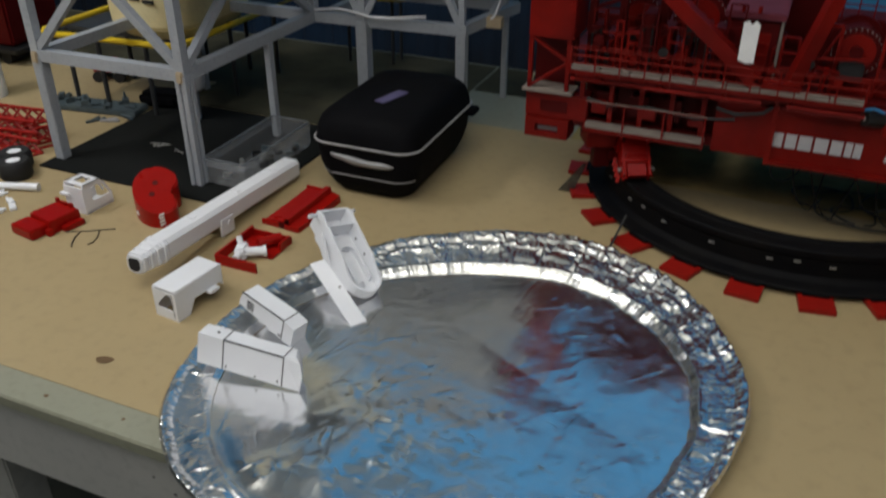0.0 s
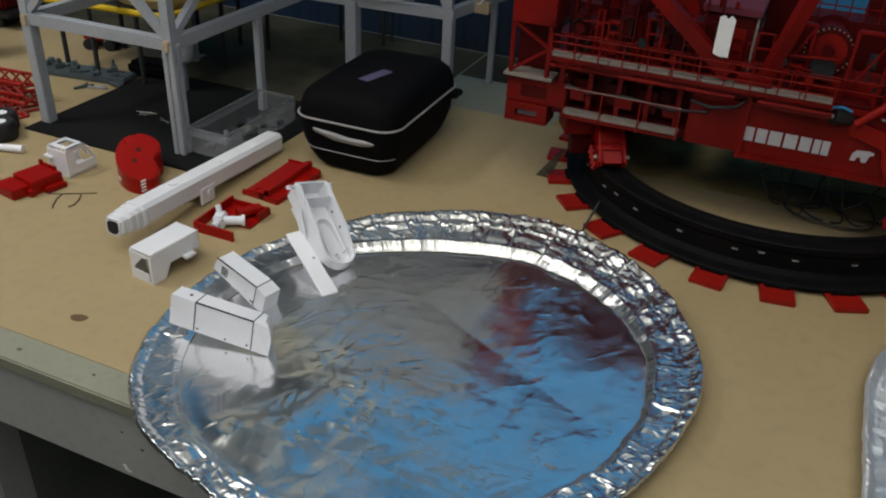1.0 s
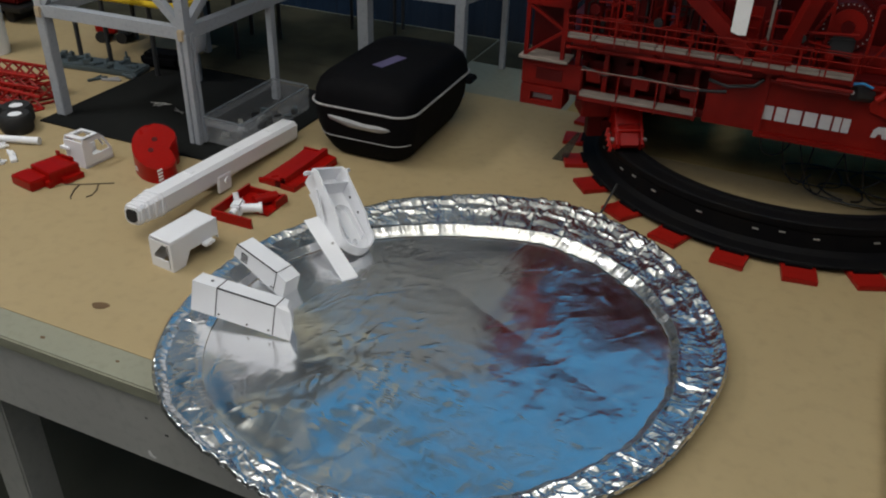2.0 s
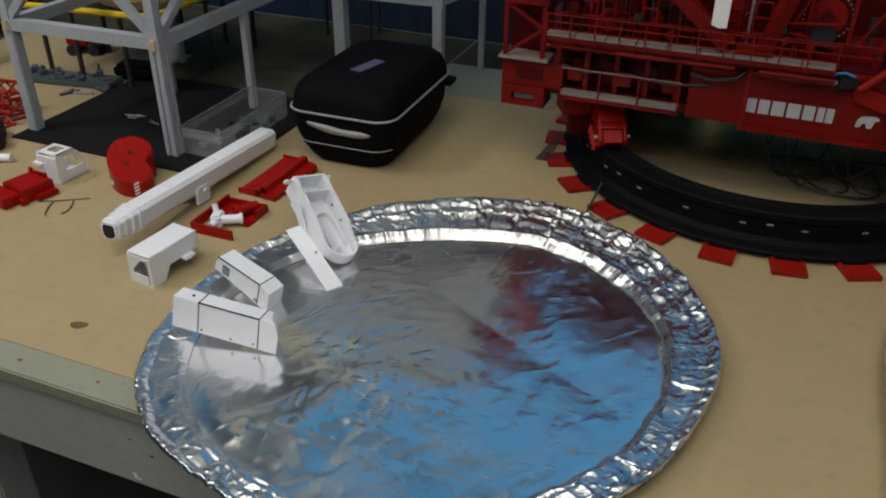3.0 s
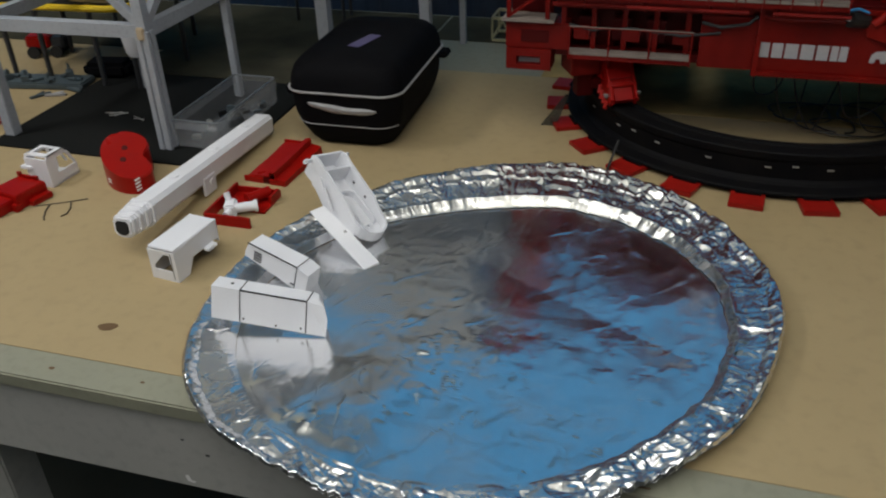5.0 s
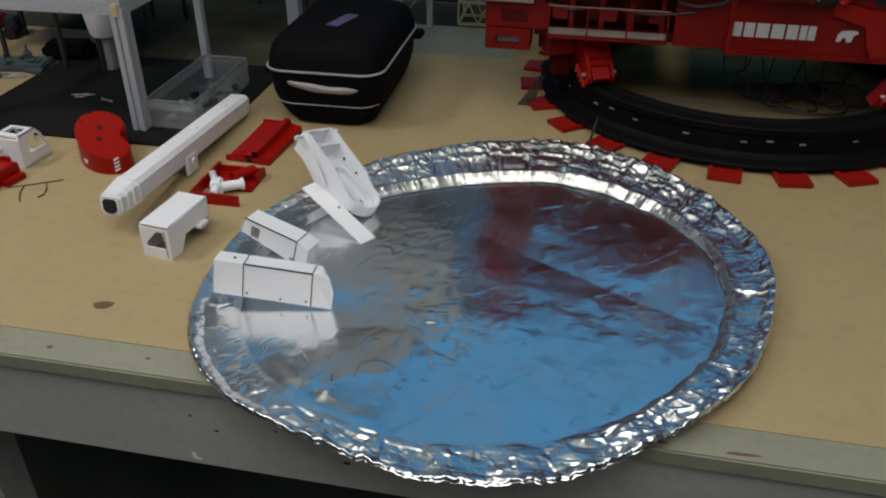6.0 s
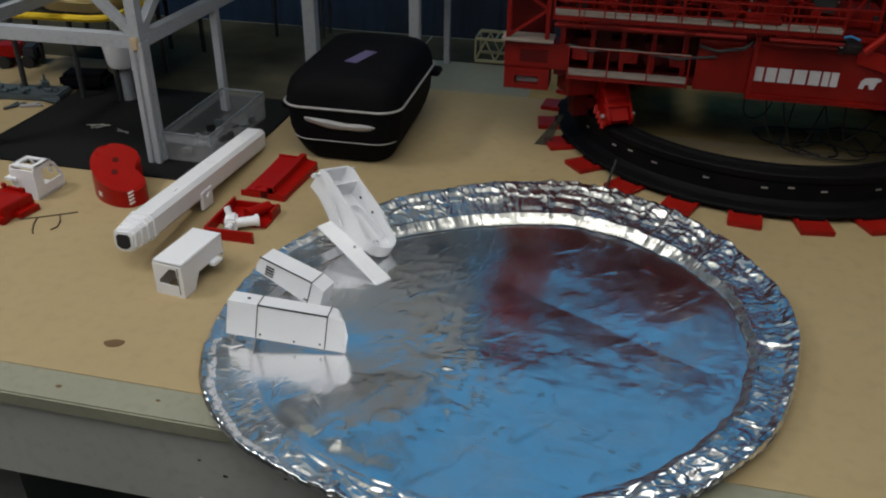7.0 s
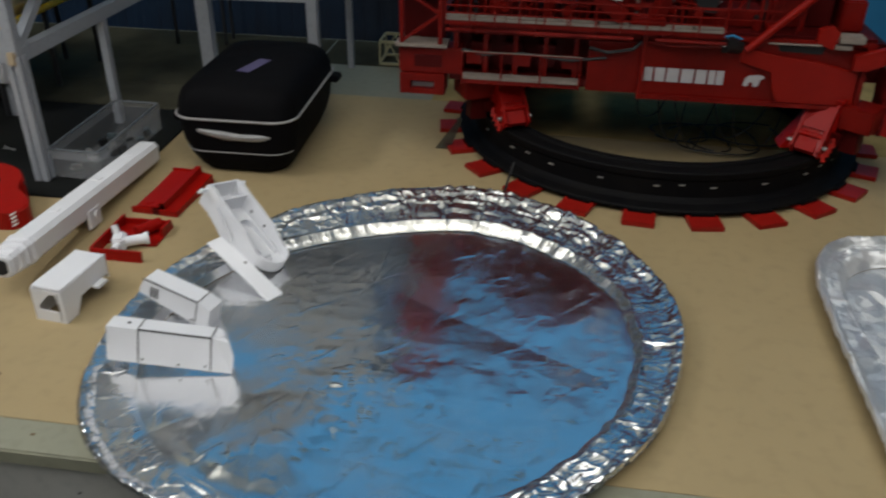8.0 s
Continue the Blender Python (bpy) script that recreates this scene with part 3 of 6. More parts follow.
def cover_small(m):
    t = thing("engine_cover", m, "small white plastic cover with a dark grille on foil rim", "model part", "white covers")
    L, H, D = 0.098, 0.034, 0.029
    bm = B()
    secs = [(0.0, 0.0, H * 0.60), (0.004, 0.0, H), (L - 0.018, 0.0, H), (L, 0.0, H * 0.86)]
    rows = [[bm.verts.new(p) for p in ((x, f, 0 if x > 0.03 else H * 0.35), (x, f, h), (x, D, h), (x, D, 0))] for x, f, h in secs]
    for A, C in zip(rows, rows[1:]):
        for k in range(3):
            bm.faces.new((A[k], A[k + 1], C[k + 1], C[k]))
    bm.faces.new(rows[-1])
    body = part("shell", bm, WHITE, t)
    md = body.modifiers.new("sheet", "SOLIDIFY")
    md.thickness, md.offset = 0.0015, -1
    part("panel_line", box(B(), 0.002, -0.0004, H - 0.0008, L - 0.018, 0.0012, H + 0.0004), LINE, t)
    bm = box(B(), L - 0.0185, -0.0006, 0.001, L - 0.0175, 0.0004, H + 0.0005)
    box(bm, L - 0.0185, 0.0, H - 0.0006, L - 0.0175, D, H + 0.0006)
    part("panel_line", bm, LINE, t)
    part("grille", box(B(), 0.014, -0.0006, 0.013, 0.026, 0.0003, 0.027), DARKHOLE, t, "dark square grille")
    for k in range(3):
        part("slat", box(B(), 0.014, -0.001, 0.0155 + k * 0.0042, 0.026, -0.0002, 0.0162 + k * 0.0042), WHITE, t)
    for x in (0.075, 0.078):
        part("rivet", rod(B(), (x, 0, 0.006), (x, -0.001, 0.006), 0.0012), LINE, t)
    return t


cover_large(Matrix.Translation((-0.567, 0.698, 0.0225)) @ pose(0, 0, 0, -8, 6.5, 6.5))
cover_small(Matrix.Translation((-0.578, 0.807, 0.032)) @ pose(0, 0, 0, -4, 14, -11))


def cab_cover(m):
    """Open-bottomed white body shell with a window at the front and a small lug."""
    t = thing("body_shell", m, "white plastic body shell with a window opening on tan board", "model part")
    W, L, H = 0.044, 0.092, 0.050
    bm = B()
    wall = 0.0014
    # sides: the right one is cut away towards the back
    for x0, x1, cut in ((0, wall, 0.0), (W - wall, W, 0.021)):
        prism(bm, [(0, 0), (0.022, 0.0), (0.034, cut), (L, cut), (L, H), (0, H - 0.004)], x0, x1, Matrix(((0, 0, 1, 0), (1, 0, 0, 0), (0, 1, 0, 0), (0, 0, 0, 1))))
    box(bm, 0, 0, H - 0.003, W, L, H, None, 0.001)
    box(bm, 0, L - wall, 0.015, W, L, H - 0.003)
    part("shell", bm, WHITE, t)
    bm = B()
    box(bm, 0, -wall, 0, W, 0, 0.016)
    # the window's upper corner is cut off
    xz = Matrix(((1, 0, 0, 0), (0, 0, 1, 0), (0, 1, 0, 0), (0, 0, 0, 1)))
    prism(bm, [(0, 0.016), (0.008, 0.016), (0.008, 0.022), (0.026, 0.041), (0.026, H - 0.004), (0, H - 0.004)], -wall, 0, xz)
    prism(bm, [(0.026, 0.041), (W - 0.009, 0.041), (W - 0.007, 0.016), (W, 0.016), (W, H - 0.004), (0.026, H - 0.004)], -wall, 0, xz)
    part("front_panel", bm, WHITE, t)
    part("panel_line", box(B(), W - 0.0065, -wall - 0.0006, 0.004, W - 0.0058, -wall, H - 0.006), LINE, t)
    bm = box(B(), W, L - 0.036, 0.018, W + 0.010, L - 0.016, 0.023, None, 0.001)
    rod(bm, (W + 0.006, L - 0.026, 0.0175), (W + 0.006, L - 0.026, 0.0236), 0.004, 10)
    part("lug", bm, WHITE, t)
    return t


cab_cover(pose(-0.710, 0.789, 0.0013, 0, 0, -7))


def boom():
    """Telescopic boom section, its nested tubes showing at the open end."""
    t = thing("crane_boom", pose(-0.776, 1.257, 0.0013, 3.6, 0, 180.5), "white plastic telescopic model crane boom lying on the tan board", "model boom")
    W, H, L = 0.038, 0.040, 0.378
    prof = [(-W / 2, 0.010), (-W * 0.34, 0.003), (-W * 0.16, 0.0), (W * 0.16, 0.0), (W * 0.34, 0.003), (W / 2, 0.010), (W / 2, H - 0.006), (W / 2 - 0.006, H), (-W / 2 + 0.006, H), (-W / 2, H - 0.006)]
    up = Matrix(((1, 0, 0, 0), (0, 0, 1, 0), (0, 1, 0, 0), (0, 0, 0, 1)))
    part("outer_tube", prism(B(), prof, 0, L, up), WHITE, t)
    cx, cz = 0, H / 2
    for k in range(4):
        s = 1.07 - 0.075 * k
        sec = [(cx + (x - cx) * s, cz + (z - cz) * s) for x, z in prof]
        part("collar", prism(B(), sec, L + 0.002 + k * 0.014, L + 0.010 + k * 0.014, up, 0.0008), WHITE, t)
        part("inner_tube", prism(B(), [(cx + (x - cx) * (s - 0.13), cz + (z - cz) * (s - 0.13)) for x, z in prof], L + k * 0.014, L + 0.014 + k * 0.014, up), WHITE, t)
    s = 0.52
    part("bore", prism(B(), [(cx + (x - cx) * s, cz + (z - cz) * s) for x, z in prof], L + 0.05, L + 0.0575, up), DARKHOLE, t, "dark open bore of the boom tip")
    bm = box(B(), -W / 2 - 0.002, 0.215, -0.012, -W / 2 + 0.003, 0.25, 0.018, None, 0.001)
    rod(bm, (-W / 2 - 0.004, 0.228, 0.006), (-W / 2 + 0.002, 0.228, 0.006), 0.006, 12)
    part("bracket", bm, WHITE, t)
    part("bracket", box(B(), W / 2 - 0.003, 0.215, -0.012, W / 2 + 0.002, 0.25, 0.018, None, 0.001), WHITE, t)
    for y in (0.06, 0.17, 0.29):
        part("pad", box(B(), -0.006, y, H - 0.0005, 0.006, y + 0.012, H + 0.0016, None, 0.0006), WHITE, t)
    return t


boom()


def boom_base():
    """Channel-shaped boom base, open on top, with a rounded toe and a flat side strip."""
    d, w = Vector((0.119, -0.081, -0.073)).normalized(), Vector((0.51, 0.85, -0.08 - 0.16))
    n = d.cross(w).normalized()
    w = n.cross(d).normalized()
    m = Matrix((w, d, n)).transposed().to_4x4()
    m.translation = Vector((-0.549, 1.005, 0.080))
    t = thing("boom_base", m, "white plastic channel-shaped boom base leaning on the foil tray rim", "model part")
    W, L, D = 0.054, 0.122, 0.036
    side = [(0.0, -0.004), (0.0, D - 0.006), (0.012, D), (0.030, D - 0.003), (0.094, D - 0.008), (0.104, 0.023), (L, 0.018), (L, 0.0), (0.07, -0.004)]
    yz = Matrix(((0, 0, 1, 0), (1, 0, 0, 0), (0, 1, 0, 0), (0, 0, 0, 1)))
    for x in (-W / 2, W / 2 - 0.003):
        part("side_plate", prism(B(), side, x, x + 0.003, yz), WHITE, t)
    part("floor_plate", box(B(), -W / 2 + 0.003, 0.0, 0.0, W / 2 - 0.003, L, 0.003), WHITE, t)
    part("cross_wall", box(B(), -W / 2 + 0.003, 0.0, 0.003, W / 2 - 0.003, 0.003, D - 0.006), WHITE, t)
    part("cross_wall", box(B(), -W / 2 + 0.003, 0.028, 0.003, W / 2 - 0.003, 0.031, D - 0.008), WHITE, t)
    arc = [(W / 2 * math.cos(a), L + W / 2 * math.sin(a)) for a in [math.pi * k / 14 for k in range(15)]]
    inn = [((W / 2 - 0.003) * math.cos(a), L + (W / 2 - 0.003) * math.sin(a)) for a in [math.pi * k / 14 for k in range(15)]]
    part("toe", prism(B(), arc + inn[::-1], 0.0, 0.018), WHITE, t)
    part("toe_plate", prism(B(), inn, 0.0, 0.003), WHITE, t)
    bm = B()
    lathe(bm, [(0.0052, 0.003), (0.0052, 0.007), (0.0025, 0.007), (0.0025, 0.003)], 14, Matrix.Translation((0, L + 0.004, 0)))
    part("boss", bm, WHITE, t)
    # arched rib standing round the boss
    outer = [(0.0155 * math.cos(a), 0.074 + 0.0155 * math.sin(a)) for a in [math.pi + math.pi * k / 12 for k in range(13)]]
    inner = [(0.0130 * math.cos(a), 0.074 + 0.0130 * math.sin(a)) for a in [math.pi + math.pi * k / 12 for k in range(13)]]
    rib = [(-0.0155, L)] + outer + [(0.0155, L), (0.0130, L)] + inner[::-1] + [(-0.0130, L)]
    part("rib", prism(B(), rib, 0.003, 0.013), WHITE, t)
    for x0, x1 in ((-W / 2 - 0.010, -W / 2), (W / 2, W / 2 + 0.010)):
        # thin flat ear with a round eye at its end
        s = 1 if x0 > 0 else -1
        bm = box(B(), min(s * W / 2, s * (W / 2 + 0.007)), 0.003, D - 0.016, max(s * W / 2, s * (W / 2 + 0.007)), 0.005, D - 0.009)
        lathe(bm, [(0.0024, -0.001), (0.0048, -0.001), (0.0048, 0.001), (0.0024, 0.001), (0.0024, -0.001)], 14, Matrix.Translation((s * (W / 2 + 0.0105), 0.004, D - 0.0125)) @ Matrix.Rotation(radians(90), 4, "X"))
        part("ear", bm, WHITE, t)
    part("gusset", prism(B(), [(0.030, 0.004), (0.085, 0.004), (0.040, 0.026)], -W / 2 - 0.010, -W / 2 - 0.0075, yz), WHITE, t)
    part("web_plate", prism(B(), [(0.02, -0.003), (0.050, -0.012), (0.092, -0.030), (0.128, -0.012), (0.130, 0.0), (0.07, -0.0035)], -W / 2, -W / 2 + 0.003, yz), WHITE, t)
    part("base_flange", prism(B(), [(W / 2, 0.075), (W / 2 + 0.017, 0.112), (W / 2, 0.122)], 0.0, 0.0025), WHITE, t)
    for y in (0.05, 0.08):
        part("hole", rod(B(), (W / 2 - 0.0035, y, 0.014), (W / 2 - 0.0024, y, 0.014), 0.0022), LINE, t)
    return t


boom_base()


def side_strip():
    a, b = Vector((-0.538, 0.934, 0.0440)), Vector((-0.430, 0.860, 0.0085))
    d = (b - a).normalized()
    w = Vector((0.48, 0.86, 0.06))
    n = d.cross(w).normalized()
    w = n.cross(d)
    m = Matrix((d, w, n)).transposed().to_4x4()
    m.translation = a
    t = thing("flat_strip", m, "flat white plastic strip leaning under the boom base", "model part")
    part("plate", box(B(), 0, 0, 0, (b - a).length, 0.025, 0.0025, None, 0.0006), WHITE, t)
    part("rivet", rod(B(), (0.062, 0.019, 0.0024), (0.062, 0.019, 0.0038), 0.0022, 10), MESHGREY, t)
    return t


side_strip()


# ---------------------------------------------------------------- red model parts
def red_tray():
    t = thing("parts_frame", pose(-0.716, 0.938, 0.0013, 0, 0, 0), "open red plastic model frame holding small parts", "model part")
    W, L, H = 0.076, 0.104, 0.017
    part("base", box(B(), 0.002, 0.045, 0, W, L - 0.004, 0.003), REDPART, t)
    part("wall", box(B(), 0, -0.002, 0, W, 0.002, H), REDPART, t)
    part("wall", box(B(), -0.002, 0.002, 0, 0.002, L, H), REDPART, t)
    part("wall", box(B(), 0.002, L - 0.004, 0.0, W, L, 0.012), REDPART, t)
    part("wall", box(B(), W - 0.004, 0.07, 0.003, W, L - 0.004, 0.016), REDPART, t)
    part("cylinder", rod(B(), (0.040, 0.060, 0.013), (0.062, 0.094, 0.013), 0.009, 18), REDPART, t, "glossy red cylinder", smooth=True)
    t2 = thing("pump_part", pose(-0.683, 0.970, 0.0020, 0, 0, 20), "small white moulded pump part lying in the red frame", "model part")
    part("body", box(B(), -0.014, -0.012, 0, 0.004, 0.016, 0.022, None, 0.003), WHITE, t2)
    part("pipe", rod(B(), (0.0, -0.002, 0.012), (0.034, 0.004, 0.012), 0.0075, 14), WHITE, t2, smooth=True)
    part("flange", rod(B(), (0.030, 0.003, 0.012), (0.035, 0.0042, 0.012), 0.0095, 14), WHITE, t2, smooth=True)
    part("knob", rod(B(), (-0.008, 0.010, 0.02), (-0.011, 0.014, 0.032), 0.005, 10), WHITE, t2, smooth=True)
    part("knob", rod(B(), (-0.006, -0.010, 0.012), (-0.010, -0.020, 0.010), 0.006, 10), WHITE, t2, smooth=True)


red_tray()


def red_panel():
    t = thing("red_cover_panel", pose(-0.722, 1.082, 0.0013, 0, 0, -4), "folded red plastic model panel lying on tan board", "model part")
    W, L = 0.074, 0.128
    bm = B()
    secs = [(0.0, 0.006), (0.006, 0.011), (W * 0.58, 0.013), (W * 0.60, 0.020), (W * 0.74, 0.021), (W * 0.76, 0.011), (W, 0.008), (W + 0.001, 0.0)]
    rows = []
    for y, lift in ((0.0, 0.0), (L * 0.5, 0.002), (L, 0.006)):
        rows.append([bm.verts.new((x, y, z + lift if z else 0.0)) for x, z in secs])
    for A, C in zip(rows, rows[1:]):
        for k in range(len(secs) - 1):
            bm.faces.new((A[k], A[k + 1], C[k + 1], C[k]))
    sheet = part("sheet", bm, REDPART, t)
    md = sheet.modifiers.new("sheet", "SOLIDIFY")
    md.thickness, md.offset = 0.002, -1
    part("lip", box(B(), -0.002, -0.003, 0.0, W * 0.45, 0.001, 0.010, None, 0.0008), REDPART, t)
    part("lip", box(B(), W * 0.62, -0.004, 0.0, W + 0.002, 0.0, 0.010, None, 0.0008), REDPART, t)
    part("bracket", box(B(), W * 0.42, -0.002, 0.0, W * 0.62, 0.012, 0.009), REDDARK, t)
    part("rib", box(B(), 0.004, L - 0.004, 0.002, W * 0.6, L, 0.020), REDPART, t)


red_panel()


def red_kidney():
    t = thing("turntable_casting", pose(-0.913, 1.046, 0.0013, 0, 0, 0), "kidney-shaped red plastic model turntable part", "model part")
    out = []
    for k in range(56):
        a = 2 * math.pi * k / 56
        d = (a - radians(28) + math.pi) % (2 * math.pi) - math.pi
        r = 0.061 - 0.033 * math.exp(-(d / 0.40) ** 2)
        p = Vector((r * 1.08 * math.cos(a - radians(140)), r * 0.68 * math.sin(a - radians(140)), 0))
        out.append(tuple((pose(0, 0, 0, 0, 0, 140) @ p)[:2]))
    bm = B()
    own = B()
    prism(own, out, 0.0, 0.044, None, 0.0025)
    for v in own.verts:
        # the top slopes down towards the table's front edge
        v.co.z *= 1 + 6.5 * (-v.co.x * 0.42 + v.co.y * 0.75)
    merge(bm, own)
    part("body", bm, REDPART, t, smooth=True)
    for d in (-0.016, 0.014):
        x, y = -0.008 - d * 0.45, d * 0.9
        z = 0.044 * (1 + 6.5 * (-x * 0.42 + y * 0.75))
        part("hole", rod(B(), (x, y, z - 0.002), (x + 0.001, y - 0.0016, z + 0.0012), 0.005, 12), REDDARK, t)
    flank = sorted(out, key=lambda p: abs(math.atan2(p[1], p[0]) - radians(-48)))[0]
    turn = math.degrees(math.atan2(flank[1], flank[0]))
    for k in range(4):
        part("slot", box(B(), -0.0008, -0.0045, -0.0012, 0.0012, 0.0045, 0.0012, pose(flank[0], flank[1], 0.0085 + 0.006 * k, 0, 0, turn) @ pose(0, 0, 0, 25)), PAPER, t, "pale slot mark")
    flank = sorted(out, key=lambda p: abs(math.atan2(p[1], p[0]) - radians(-105)))[0]
    for tilt in (-50, 40):
        part("slot", box(B(), -0.0008, -0.005, -0.0010, 0.0012, 0.005, 0.0010, pose(flank[0], flank[1], 0.014, 0, 0, -105) @ pose(0, 0, 0, tilt)), PAPER, t, "pale slot mark")


red_kidney()


def red_box():
    t = thing("red_housing", pose(-1.053, 0.924, 0.0013, 0, 0, -10), "blocky red plastic model housing in two steps", "model part")
    part("front_block", box(B(), -0.034, -0.047, 0, 0.022, -0.012, 0.018, None, 0.002), REDPART, t)
    part("body", prism(B(), [(-0.030, -0.012), (0.031, -0.016), (0.030, 0.044), (-0.028, 0.046)], 0.0, 0.025, None, 0.0015, 0.97), REDPART, t)
    part("flange", box(B(), 0.030, 0.004, 0, 0.042, 0.042, 0.010, None, 0.001), REDPART, t)
    for x0, x1, h in ((-0.028, -0.020, 0.008), (-0.016, 0.004, 0.005), (0.008, 0.018, 0.007)):
        part("tab", box(B(), x0, 0.038, 0.0248, x1, 0.043, 0.025 + h, None, 0.0008), REDPART, t)
    part("lug", box(B(), 0.022, -0.022, 0, 0.034, -0.010, 0.012, None, 0.001), REDPART, t)


red_box()


def white_cab():
    t = thing("driver_cab", pose(-1.045, 1.016, 0.0013, 0, 0, 86), "white plastic model driver cab with open window frames", "model cab")
    W, L, H = 0.046, 0.062, 0.055
    r = 0.0035
    part("base", box(B(), -L / 2, -W / 2, 0, L / 2, W / 2, 0.004), WHITE, t)
    prof = [(-L / 2, 0.0), (L / 2, 0.0), (L / 2, 0.020), (L / 2 - 0.014, H - 0.004), (L / 2 - 0.022, H), (-L / 2 + 0.004, H), (-L / 2, H - 0.008)]
    for y in (-W / 2, W / 2 - 0.003):
        bm = B()
        xz = Matrix(((1, 0, 0, 0), (0, 0, 1, y), (0, 1, 0, 0), (0, 0, 0, 1)))
        win = [(-0.012, 0.022), (L / 2 - 0.008, 0.022), (L / 2 - 0.018, H - 0.010), (-0.012, H - 0.010)]
        prism(bm, [(-L / 2, 0), (L / 2, 0), (L / 2, 0.020), (-L / 2, 0.020)], 0, 0.003, xz)
        prism(bm, [(-L / 2, 0.020), (-0.012, 0.020), (-0.012, H), (-L / 2 + 0.004, H), (-L / 2, H - 0.008)], 0, 0.003, xz)
        prism(bm, [(-0.012, H - 0.009), (L / 2 - 0.016, H - 0.009), (L / 2 - 0.022, H), (-0.012, H)], 0, 0.003, xz)
        prism(bm, [(L / 2 - 0.004, 0.020), (L / 2, 0.020), (L / 2 - 0.014, H - 0.008), (L / 2 - 0.019, H - 0.008)], 0, 0.003, xz)
        part("side_panel", bm, WHITE, t)
    bm = box(B(), -L / 2 + 0.003, -W / 2, H - 0.003, -0.018, W / 2, H)
    box(bm, 0.004, -W / 2, H - 0.003, L / 2 - 0.022, W / 2, H)
    box(bm, -0.018, -W / 2, H - 0.003, 0.004, -W / 2 + 0.010, H)
    box(bm, -0.018, W / 2 - 0.010, H - 0.003, 0.004, W / 2, H)
    part("roof", bm, WHITE, t)
    part("rear_wall", box(B(), -L / 2, -W / 2 + 0.003, 0.004, -L / 2 + 0.003, W / 2 - 0.003, H - 0.006), WHITE, t)
    part("step", box(B(), -L / 2 - 0.004, W / 2 - 0.012, 0.030, -L / 2 + 0.014, W / 2 + 0.008, 0.035), WHITE, t)
    bm = bar(B(), (L / 2 - 0.001, -0.002, 0.020), (L / 2 - 0.015, -0.002, H - 0.006), 0.003, 0.003)
    part("pillar", bm, WHITE, t)


white_cab()


def small_clutter():
    """Loose bits beside the table's left end."""
    for k, (x, y, r) in enumerate(((-1.295, 1.085, 0.030), (-1.262, 1.052, 0.030), (-1.33, 1.05, 0.030))):
        t = thing("spare_tyre", pose(x, y, 0.0013, 0, 0, 0), "black rubber model wheel with a white hub", "wheel", "loose wheels")
        bm = B()
        lathe(bm, [(0.012, 0.0), (r - 0.004, 0.0), (r, 0.006), (r, 0.030), (r - 0.004, 0.036), (0.014, 0.036), (0.012, 0.030), (0.012, 0.0)], 28)
        part("tyre", bm, RUBBER, t, smooth=True)
        part("hub", rod(B(), (0, 0, 0.004), (0, 0, 0.035), 0.0128, 20), WHITE, t, smooth=True)
    solo("white_rod", rod(B(), (-1.29, 0.985, 0.008), (-1.175, 1.022, 0.008), 0.006, 12, 0.0075), WHITE, pose(0, 0, 0.0013), "thin white plastic model rod on tan board", "model part", smooth=True)
    rng = random.Random(4)
    for k in range(9):
        x, y = -1.16 - 0.085 * rng.random(), 0.925 + 0.065 * rng.random()
        s = 0.006 + 0.006 * rng.random()
        bm = box(B(), -s, -s * 0.5, 0, s, s * 0.5, 0.006, None, 0.001)
        rod(bm, (0, 0, 0.003), (s * 1.6, 0.002, 0.004), 0.0025, 8)
        solo("small_fitting", bm, WHITE, pose(x, y, 0.0013, 0, 0, rng.random() * 180), "tiny white plastic model fitting", "model part", "loose fittings")
    # pencil marks on the board
    bm = tube(B(), [(-1.012, 0.920, 0.0), (-0.98, 0.938, 0.0), (-0.942, 0.962, 0.0)], 0.0011, 5)
    tube(bm, [(-0.990, 0.930, 0.0), (-0.984, 0.912, 0.0), (-0.972, 0.892, 0.0), (-0.966, 0.886, 0.0)], 0.0013, 5)
    tube(bm, [(-0.962, 0.945, 0.0), (-0.950, 0.928, 0.0), (-0.944, 0.912, 0.0), (-0.948, 0.902, 0.0)], 0.0013, 5)
    solo("bent_wire", bm, WIRE, pose(0, 0, 0.0023), "thin dark bent wire lying on tan board", "wire")
    # knot hole plug in the board
    bm = prism(B(), [(0.0125 * math.cos(a) * (1 + 0.12 * math.sin(3 * a)), 0.0075 * math.sin(a)) for a in [2 * math.pi * k / 24 for k in range(24)]], 0, 0.0006)
    solo("dark_knot", bm, KNOTM, pose(-0.703, 0.673, 0.0012, 0, 0, 15), "small dark brown oval knot in the tan board", "knot")
    for x, y, s in ((-0.72, 0.588, 0.004), (-0.60, 0.592, 0.003)):
        solo("stain_spot", prism(B(), [(s * math.cos(a), s * 0.6 * math.sin(a)) for a in [2 * math.pi * k / 12 for k in range(12)]], 0, 0.0003), KNOTM, pose(x, y, 0.0001), "small brown stain on grey-green paint", "stain")
    for x, z, s in ((-0.520, -0.076, 0.003), (-0.549, -0.058, 0.0022), (-0.367, -0.095, 0.0042), (-0.358, -0.084, 0.003), (-0.448, -0.063, 0.002)):
        solo("scuff_mark", prism(B(), [(s * math.cos(a), s * 0.7 * math.sin(a) * (1 + 0.3 * math.cos(2 * a))) for a in [2 * math.pi * k / 10 for k in range(10)]], 0, 0.0004), LINE, Matrix.Translation((x, 0.572, z)) @ pose(0, 0, 0, 90), "small dark scuff mark on the grey skirt board", "stain")
